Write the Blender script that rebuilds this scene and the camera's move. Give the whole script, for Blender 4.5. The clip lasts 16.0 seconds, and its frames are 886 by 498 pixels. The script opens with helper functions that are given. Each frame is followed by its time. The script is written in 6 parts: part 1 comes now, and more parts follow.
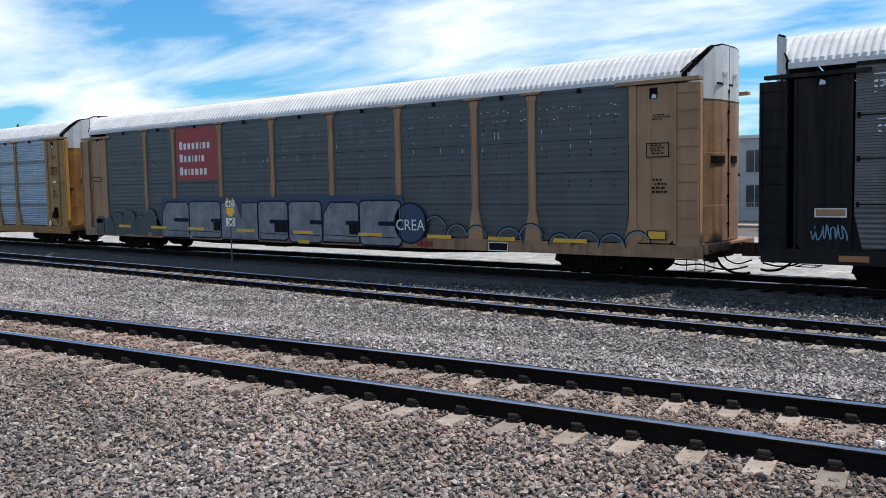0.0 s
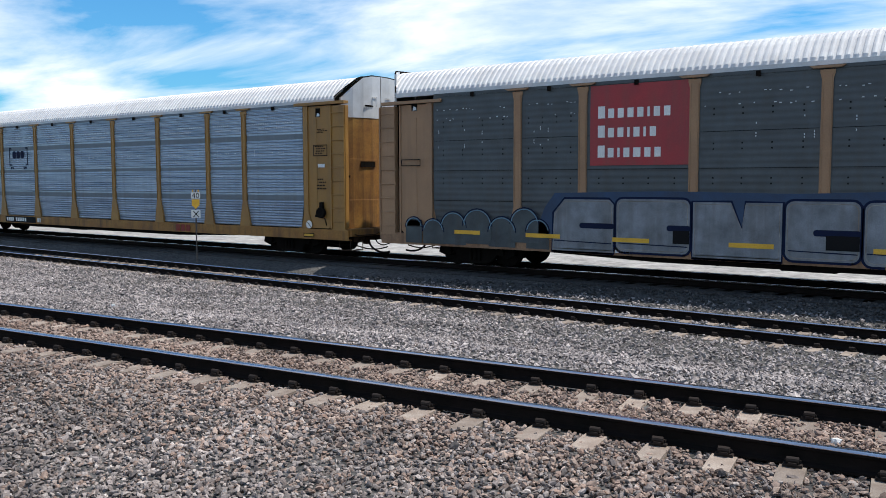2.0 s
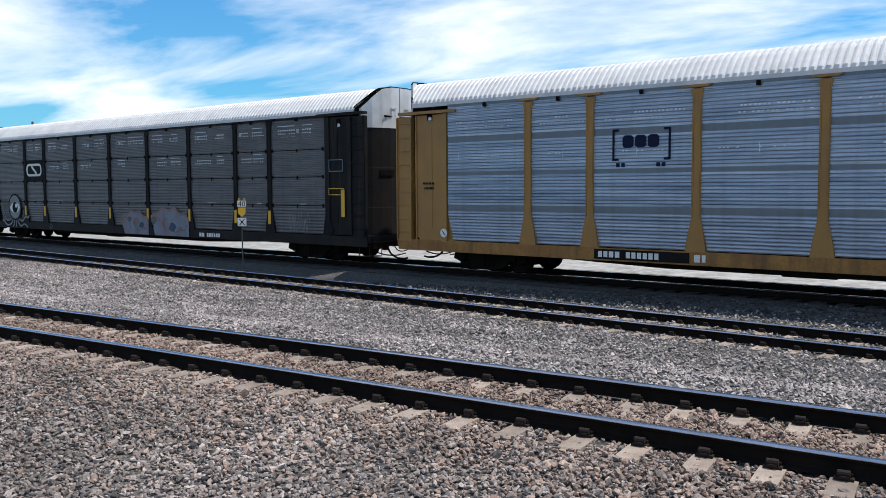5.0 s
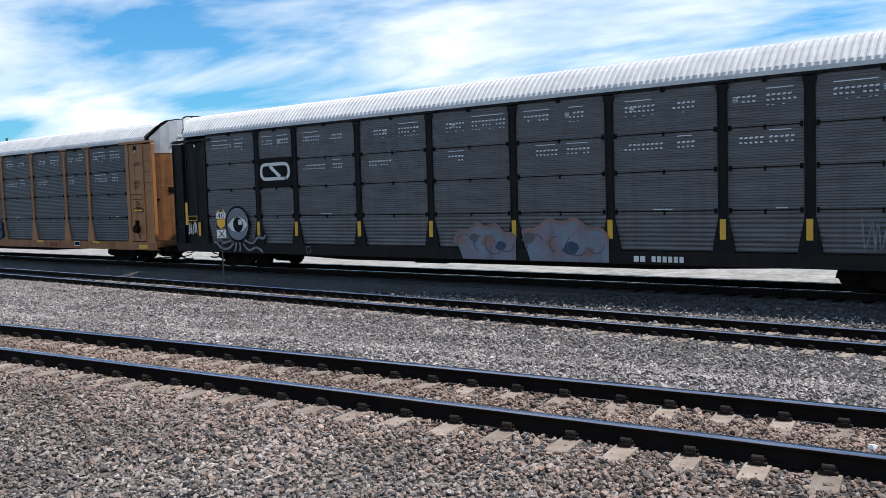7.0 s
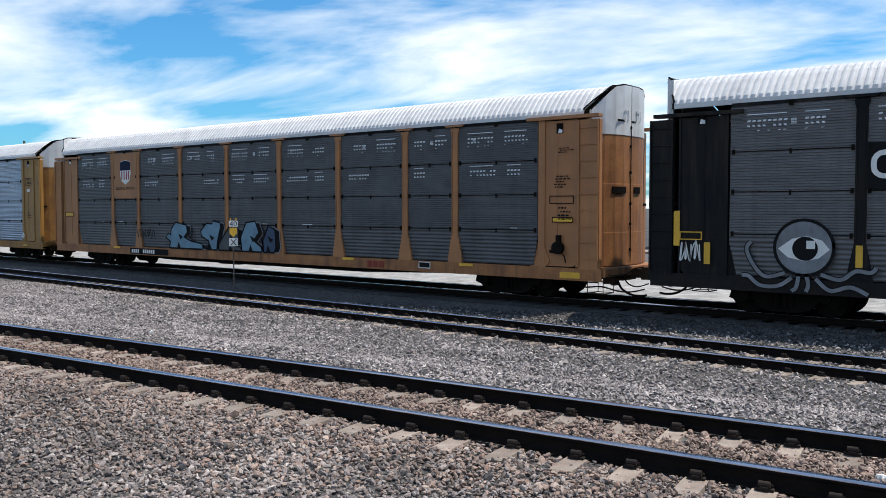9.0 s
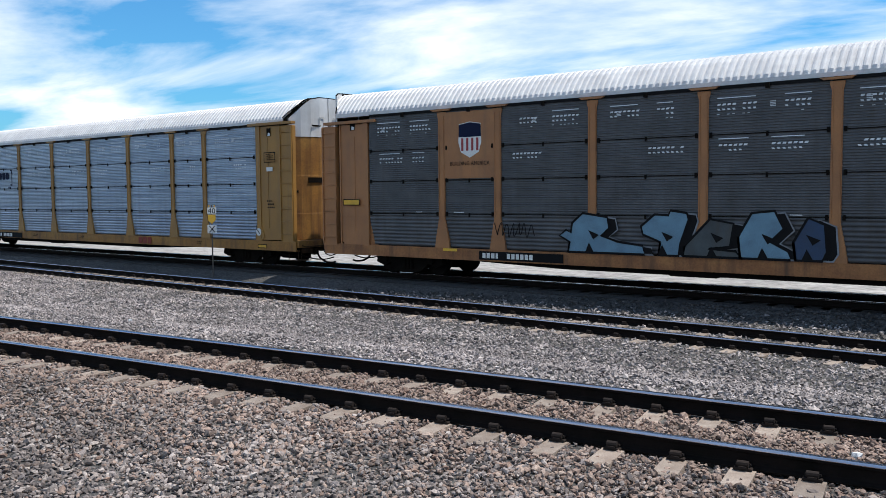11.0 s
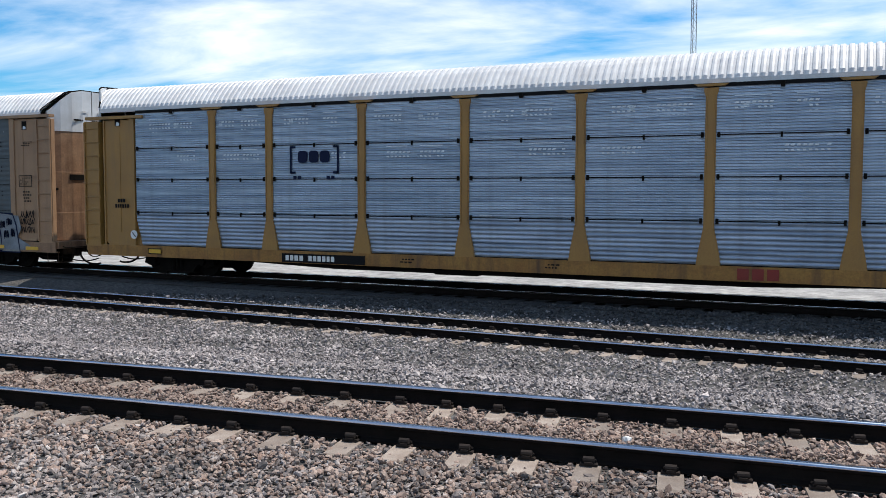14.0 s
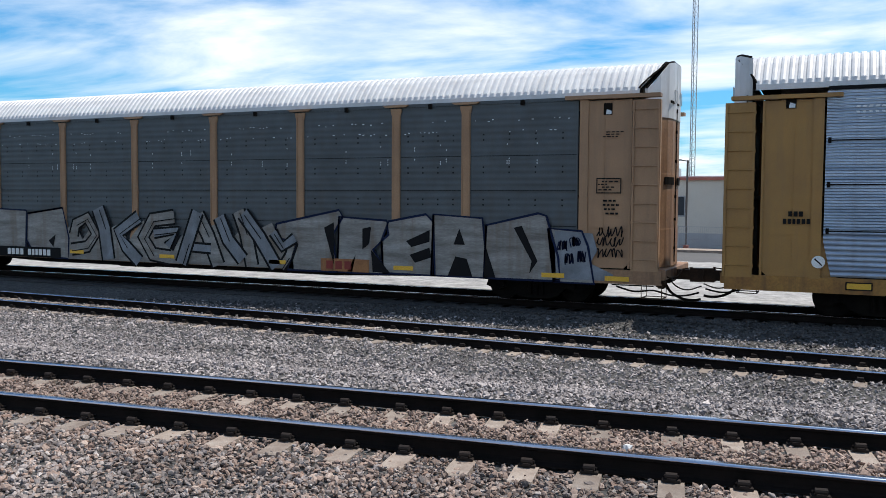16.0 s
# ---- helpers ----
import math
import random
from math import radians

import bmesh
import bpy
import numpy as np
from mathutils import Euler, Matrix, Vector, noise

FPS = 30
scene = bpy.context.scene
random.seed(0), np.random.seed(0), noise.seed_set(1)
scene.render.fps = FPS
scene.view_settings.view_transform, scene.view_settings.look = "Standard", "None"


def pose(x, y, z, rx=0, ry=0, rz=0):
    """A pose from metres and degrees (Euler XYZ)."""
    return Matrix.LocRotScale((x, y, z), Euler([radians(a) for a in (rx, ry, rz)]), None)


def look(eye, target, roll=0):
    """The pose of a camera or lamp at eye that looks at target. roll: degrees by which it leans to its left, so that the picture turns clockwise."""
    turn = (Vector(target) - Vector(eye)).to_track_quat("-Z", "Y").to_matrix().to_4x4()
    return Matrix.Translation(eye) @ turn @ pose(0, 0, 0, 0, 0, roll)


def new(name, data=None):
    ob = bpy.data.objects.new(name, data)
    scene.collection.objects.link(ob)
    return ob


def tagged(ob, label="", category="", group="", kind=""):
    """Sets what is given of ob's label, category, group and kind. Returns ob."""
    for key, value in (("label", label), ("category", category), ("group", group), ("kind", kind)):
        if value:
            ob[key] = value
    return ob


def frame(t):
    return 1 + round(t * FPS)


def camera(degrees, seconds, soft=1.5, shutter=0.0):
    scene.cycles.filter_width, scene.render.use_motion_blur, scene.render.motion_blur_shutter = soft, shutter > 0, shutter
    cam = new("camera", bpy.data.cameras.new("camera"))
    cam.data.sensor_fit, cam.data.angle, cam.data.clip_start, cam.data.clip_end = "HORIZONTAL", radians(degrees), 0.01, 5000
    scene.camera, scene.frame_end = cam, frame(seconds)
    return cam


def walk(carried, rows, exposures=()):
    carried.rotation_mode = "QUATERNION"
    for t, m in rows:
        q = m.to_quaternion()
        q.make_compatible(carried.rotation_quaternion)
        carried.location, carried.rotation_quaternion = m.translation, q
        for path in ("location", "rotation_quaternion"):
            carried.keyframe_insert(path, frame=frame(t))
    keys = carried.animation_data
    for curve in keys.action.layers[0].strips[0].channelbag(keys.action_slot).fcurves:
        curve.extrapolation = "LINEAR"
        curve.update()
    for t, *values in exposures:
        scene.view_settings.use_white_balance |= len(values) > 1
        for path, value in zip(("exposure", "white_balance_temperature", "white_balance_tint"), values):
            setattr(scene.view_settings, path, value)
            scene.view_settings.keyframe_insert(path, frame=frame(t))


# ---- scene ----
CAM_Z = 2.58
PITCH = 28.835          # car to car along the train
SPEED = 9.287
TRAIN_Y = 21.25        # centre of the train's track
ROWS = [
    (0.0, 39.11, -4.19, 1.09),
    (0.5, 38.82, -3.67, 1.52),
    (1.0, 38.00, -3.28, 1.05),
    (1.5, 37.15, -4.10, 0.01),
    (2.0, 37.05, -4.51, 0.14),
    (2.5, 34.68, -4.91, 0.21),
    (3.0, 32.56, -4.72, 0.18),
    (3.5, 30.05, -4.73, 0.23),
    (4.0, 28.66, -4.75, 0.08),
    (4.5, 29.76, -4.19, -0.25),
    (5.0, 39.84, -3.99, 0.27),
    (7.5, 38.30, -3.72, 1.93),
    (8.0, 37.44, -4.51, 1.23),
    (8.5, 37.90, -3.72, 0.48),
    (9.0, 39.32, -2.64, 0.03),
    (11.5, 37.64, -3.81, 0.40),
    (12.0, 36.93, -3.79, 0.05),
    (12.5, 34.17, -4.06, -0.29),
    (13.0, 30.18, -4.39, -0.29),
    (13.5, 26.80, -3.76, -0.52),
    (14.0, 24.65, -3.61, -0.15),
    (14.5, 25.32, -3.43, -0.70),
    (15.0, 25.52, -3.28, -1.20),
    (15.5, 25.41, -3.04, -0.97),
    (16.0, 24.72, -3.17, -0.36),
]
cam = camera(53.17, 16.0, soft=0.5)
walk(cam, [(t, pose(0, 0, CAM_Z, 90 + p, r, y)) for t, y, p, r in ROWS])

# ---- sky and sun ----
SUN_DIR = Vector((1.6, 1.38, 5.1)).normalized()
world = bpy.data.worlds.new("sky")
scene.world = world
world.use_nodes = True
wn, wl = world.node_tree.nodes, world.node_tree.links
wn.clear()


def node(tree, kind, **values):
    n = tree.nodes.new(kind)
    for k, v in values.items():
        if k in n.inputs:
            n.inputs[k].default_value = v
    return n


sky = wn.new("ShaderNodeTexSky")
sky.sky_type, sky.sun_disc = "NISHITA", False
sky.sun_elevation = math.asin(SUN_DIR.z)
sky.sun_rotation = math.atan2(SUN_DIR.x, SUN_DIR.y)
sky.air_density, sky.dust_density, sky.ozone_density = 1.0, 0.6, 2.0
tc = wn.new("ShaderNodeTexCoord")
sep = wn.new("ShaderNodeSeparateXYZ")
wl.new(tc.outputs["Generated"], sep.inputs[0])
zc = wn.new("ShaderNodeMath"); zc.operation = "MAXIMUM"; zc.inputs[1].default_value = 0.0
wl.new(sep.outputs["Z"], zc.inputs[0])
za = wn.new("ShaderNodeMath"); za.operation = "ADD"; za.inputs[1].default_value = 0.12
wl.new(zc.outputs[0], za.inputs[0])
dv = []
for axis in "XY":
    d = wn.new("ShaderNodeMath"); d.operation = "DIVIDE"
    wl.new(sep.outputs[axis], d.inputs[0]); wl.new(za.outputs[0], d.inputs[1])
    dv.append(d)
cmb = wn.new("ShaderNodeCombineXYZ")
wl.new(dv[0].outputs[0], cmb.inputs[0]); wl.new(dv[1].outputs[0], cmb.inputs[1])
mp = wn.new("ShaderNodeMapping")
mp.inputs["Rotation"].default_value = (0, 0, radians(25)); mp.inputs["Scale"].default_value = (0.62, 0.95, 1)
mp.inputs["Location"].default_value = (1.3, 0.4, 0.0)
wl.new(cmb.outputs[0], mp.inputs["Vector"])
cn = wn.new("ShaderNodeTexNoise")
cn.inputs["Scale"].default_value, cn.inputs["Detail"].default_value = 1.15, 10.0
cn.inputs["Roughness"].default_value, cn.inputs["Distortion"].default_value = 0.55, 0.35
wl.new(mp.outputs[0], cn.inputs["Vector"])
cr = wn.new("ShaderNodeValToRGB")
cr.color_ramp.elements[0].position, cr.color_ramp.elements[1].position = 0.41, 0.64
wl.new(cn.outputs["Fac"], cr.inputs[0])
mx = wn.new("ShaderNodeMixRGB")
mx.inputs[2].default_value = (15.2, 16.1, 16.8, 1)
slant = wn.new("ShaderNodeMath"); slant.operation = "DIVIDE"; slant.use_clamp = True     # a thin layer looks denser towards the horizon
slant.inputs[0].default_value = 0.37
wl.new(za.outputs[0], slant.inputs[1])
veil = wn.new("ShaderNodeMath"); veil.operation = "MULTIPLY"
wl.new(cr.outputs[0], veil.inputs[0]); wl.new(slant.outputs[0], veil.inputs[1])
wl.new(veil.outputs[0], mx.inputs[0])
tint = wn.new("ShaderNodeMixRGB"); tint.blend_type = "MULTIPLY"
tint.inputs[0].default_value = 1.0; tint.inputs[2].default_value = (0.66, 1.56, 2.12, 1)
wl.new(sky.outputs[0], tint.inputs[1])
wl.new(tint.outputs[0], mx.inputs[1])
bg = wn.new("ShaderNodeBackground")
bg.inputs["Strength"].default_value = 0.065
wl.new(mx.outputs[0], bg.inputs[0])
wo = wn.new("ShaderNodeOutputWorld")
wl.new(bg.outputs[0], wo.inputs[0])

sun = new("sun", bpy.data.lights.new("sun", "SUN"))
sun.data.energy, sun.data.angle, sun.data.color = 5.0, radians(0.5), (1.0, 0.94, 0.85)
sun.matrix_world = look(SUN_DIR * 50, (0, 0, 0))
scene.view_settings.exposure = 0.17


# ---- materials ----
def mat(name, c1, c2=None, rough=0.6, metal=0.0, scale=1.5, fine=40.0, bump=0.15, streak=0.0, dirt=(0.10, 0.075, 0.05), spread=0.0, island=False, stretch=(1, 1, 1), grain=0.2, spec=0.5):
    """Paint, metal or stone with a large and a fine variation, streaks that run down and a bump."""
    m = bpy.data.materials.new(name)
    m.use_nodes = True
    nt = m.node_tree
    b = nt.nodes["Principled BSDF"]
    b.inputs["Metallic"].default_value = metal
    b.inputs["Specular IOR Level"].default_value = spec
    c2 = c2 or tuple(0.75 * v for v in c1)
    co = nt.nodes.new("ShaderNodeTexCoord")
    mapn = nt.nodes.new("ShaderNodeMapping")
    mapn.inputs["Scale"].default_value = stretch
    nt.links.new(co.outputs["Object"], mapn.inputs["Vector"])
    info = nt.nodes.new("ShaderNodeObjectInfo")
    big = node(nt, "ShaderNodeTexNoise", Scale=scale, Detail=6.0, Roughness=0.6)
    big.noise_dimensions = "4D"
    nt.links.new(mapn.outputs[0], big.inputs["Vector"])
    mul = nt.nodes.new("ShaderNodeMath"); mul.operation = "MULTIPLY"; mul.inputs[1].default_value = 17.0
    nt.links.new(info.outputs["Random"], mul.inputs[0])
    nt.links.new(mul.outputs[0], big.inputs["W"])
    ramp = nt.nodes.new("ShaderNodeValToRGB")
    ramp.color_ramp.elements[0].position, ramp.color_ramp.elements[1].position = 0.33, 0.68
    ramp.color_ramp.elements[0].color, ramp.color_ramp.elements[1].color = (*c2, 1), (*c1, 1)
    nt.links.new(big.outputs["Fac"], ramp.inputs[0])
    col = ramp.outputs[0]
    small = node(nt, "ShaderNodeTexNoise", Scale=fine, Detail=4.0, Roughness=0.65)
    nt.links.new(mapn.outputs[0], small.inputs["Vector"])
    r2 = nt.nodes.new("ShaderNodeMapRange")
    r2.inputs["From Min"].default_value, r2.inputs["From Max"].default_value = 0.3, 0.7
    r2.inputs["To Min"].default_value, r2.inputs["To Max"].default_value = 1 - grain, 1 + grain * 0.85
    nt.links.new(small.outputs["Fac"], r2.inputs["Value"])
    g = nt.nodes.new("ShaderNodeMixRGB"); g.blend_type = "MULTIPLY"; g.inputs[0].default_value = 1.0
    nt.links.new(col, g.inputs[1]); nt.links.new(r2.outputs[0], g.inputs[2])
    col = g.outputs[0]
    if streak:
        sm = nt.nodes.new("ShaderNodeMapping"); sm.inputs["Scale"].default_value = (3.5, 3.5, 0.3)
        nt.links.new(co.outputs["Object"], sm.inputs["Vector"])
        sn = node(nt, "ShaderNodeTexNoise", Scale=1.0, Detail=5.0, Roughness=0.6)
        nt.links.new(sm.outputs[0], sn.inputs["Vector"])
        sr = nt.nodes.new("ShaderNodeMapRange")
        sr.inputs["From Min"].default_value, sr.inputs["From Max"].default_value = 0.48, 0.75
        sr.inputs["To Min"].default_value, sr.inputs["To Max"].default_value = 0.0, streak
        nt.links.new(sn.outputs["Fac"], sr.inputs["Value"])
        s = nt.nodes.new("ShaderNodeMixRGB"); s.inputs[2].default_value = (*dirt, 1)
        nt.links.new(sr.outputs[0], s.inputs[0]); nt.links.new(col, s.inputs[1])
        col = s.outputs[0]
    if spread:
        src = info.outputs["Random"]
        if island:
            src = nt.nodes.new("ShaderNodeNewGeometry").outputs["Random Per Island"]
        rr = nt.nodes.new("ShaderNodeMapRange")
        rr.inputs["To Min"].default_value, rr.inputs["To Max"].default_value = 1 - spread, 1 + spread
        nt.links.new(src, rr.inputs["Value"])
        s = nt.nodes.new("ShaderNodeMixRGB"); s.blend_type = "MULTIPLY"; s.inputs[0].default_value = 1.0
        nt.links.new(col, s.inputs[1]); nt.links.new(rr.outputs[0], s.inputs[2])
        col = s.outputs[0]
    nt.links.new(col, b.inputs["Base Color"])
    rg = nt.nodes.new("ShaderNodeMapRange")
    rg.inputs["To Min"].default_value, rg.inputs["To Max"].default_value = max(0.05, rough - 0.12), min(1, rough + 0.12)
    nt.links.new(big.outputs["Fac"], rg.inputs["Value"])
    nt.links.new(rg.outputs[0], b.inputs["Roughness"])
    if bump:
        bp = nt.nodes.new("ShaderNodeBump")
        bp.inputs["Strength"].default_value, bp.inputs["Distance"].default_value = bump, 0.01
        nt.links.new(small.outputs["Fac"], bp.inputs["Height"])
        nt.links.new(bp.outputs[0], b.inputs["Normal"])
    return m


def stone_mat(name, cols, fine=60.0, scale=0.7):
    """Broken stone: each piece takes a colour of its own."""
    m = bpy.data.materials.new(name)
    m.use_nodes = True
    nt = m.node_tree
    b = nt.nodes["Principled BSDF"]
    b.inputs["Roughness"].default_value = 0.85
    b.inputs["Specular IOR Level"].default_value = 0.3
    geo = nt.nodes.new("ShaderNodeNewGeometry")
    info = nt.nodes.new("ShaderNodeObjectInfo")
    add = nt.nodes.new("ShaderNodeMath"); add.operation = "ADD"
    fr = nt.nodes.new("ShaderNodeMath"); fr.operation = "FRACT"
    nt.links.new(geo.outputs["Random Per Island"], add.inputs[0]); nt.links.new(info.outputs["Random"], add.inputs[1])
    nt.links.new(add.outputs[0], fr.inputs[0])
    ramp = nt.nodes.new("ShaderNodeValToRGB")
    e = ramp.color_ramp.elements
    while len(e) < len(cols):
        e.new(0.5)
    for i, c in enumerate(cols):
        e[i].position = i / (len(cols) - 1)
        e[i].color = (*c, 1)
    nt.links.new(fr.outputs[0], ramp.inputs[0])
    n1 = node(nt, "ShaderNodeTexNoise", Scale=fine, Detail=3.0)
    n2 = node(nt, "ShaderNodeTexNoise", Scale=scale, Detail=4.0)
    for n in (n1, n2):
        nt.links.new(geo.outputs["Position"], n.inputs["Vector"])
    col = ramp.outputs[0]
    for n, lo, hi in ((n1, 0.7, 1.25), (n2, 0.7, 1.3)):
        r = nt.nodes.new("ShaderNodeMapRange")
        r.inputs["From Min"].default_value, r.inputs["From Max"].default_value = 0.3, 0.7
        r.inputs["To Min"].default_value, r.inputs["To Max"].default_value = lo, hi
        nt.links.new(n.outputs["Fac"], r.inputs["Value"])
        g = nt.nodes.new("ShaderNodeMixRGB"); g.blend_type = "MULTIPLY"; g.inputs[0].default_value = 1.0
        nt.links.new(col, g.inputs[1]); nt.links.new(r.outputs[0], g.inputs[2])
        col = g.outputs[0]
    nt.links.new(col, b.inputs["Base Color"])
    return m


def ground_mat(name, c1, c2, c3, fine):
    m = bpy.data.materials.new(name)
    m.use_nodes = True
    nt = m.node_tree
    b = nt.nodes["Principled BSDF"]
    b.inputs["Roughness"].default_value = 0.9
    geo = nt.nodes.new("ShaderNodeNewGeometry")
    vor = node(nt, "ShaderNodeTexVoronoi", Scale=fine)
    nt.links.new(geo.outputs["Position"], vor.inputs["Vector"])
    ramp = nt.nodes.new("ShaderNodeValToRGB")
    ramp.color_ramp.elements.new(0.5)
    for e, c in zip(ramp.color_ramp.elements, (c1, c2, c3)):
        e.color = (*c, 1)
    sepc = nt.nodes.new("ShaderNodeSeparateColor")
    nt.links.new(vor.outputs["Color"], sepc.inputs[0])
    nt.links.new(sepc.outputs[0], ramp.inputs[0])
    n2 = node(nt, "ShaderNodeTexNoise", Scale=0.35, Detail=6.0)
    nt.links.new(geo.outputs["Position"], n2.inputs["Vector"])
    r = nt.nodes.new("ShaderNodeMapRange")
    r.inputs["From Min"].default_value, r.inputs["From Max"].default_value = 0.3, 0.7
    r.inputs["To Min"].default_value, r.inputs["To Max"].default_value = 0.8, 1.2
    nt.links.new(n2.outputs["Fac"], r.inputs["Value"])
    g = nt.nodes.new("ShaderNodeMixRGB"); g.blend_type = "MULTIPLY"; g.inputs[0].default_value = 1.0
    nt.links.new(ramp.outputs[0], g.inputs[1]); nt.links.new(r.outputs[0], g.inputs[2])
    nt.links.new(g.outputs[0], b.inputs["Base Color"])
    bp = nt.nodes.new("ShaderNodeBump")
    bp.inputs["Strength"].default_value, bp.inputs["Distance"].default_value = 0.9, 0.04
    nt.links.new(vor.outputs["Distance"], bp.inputs["Height"])
    nt.links.new(bp.outputs[0], b.inputs["Normal"])
    return m


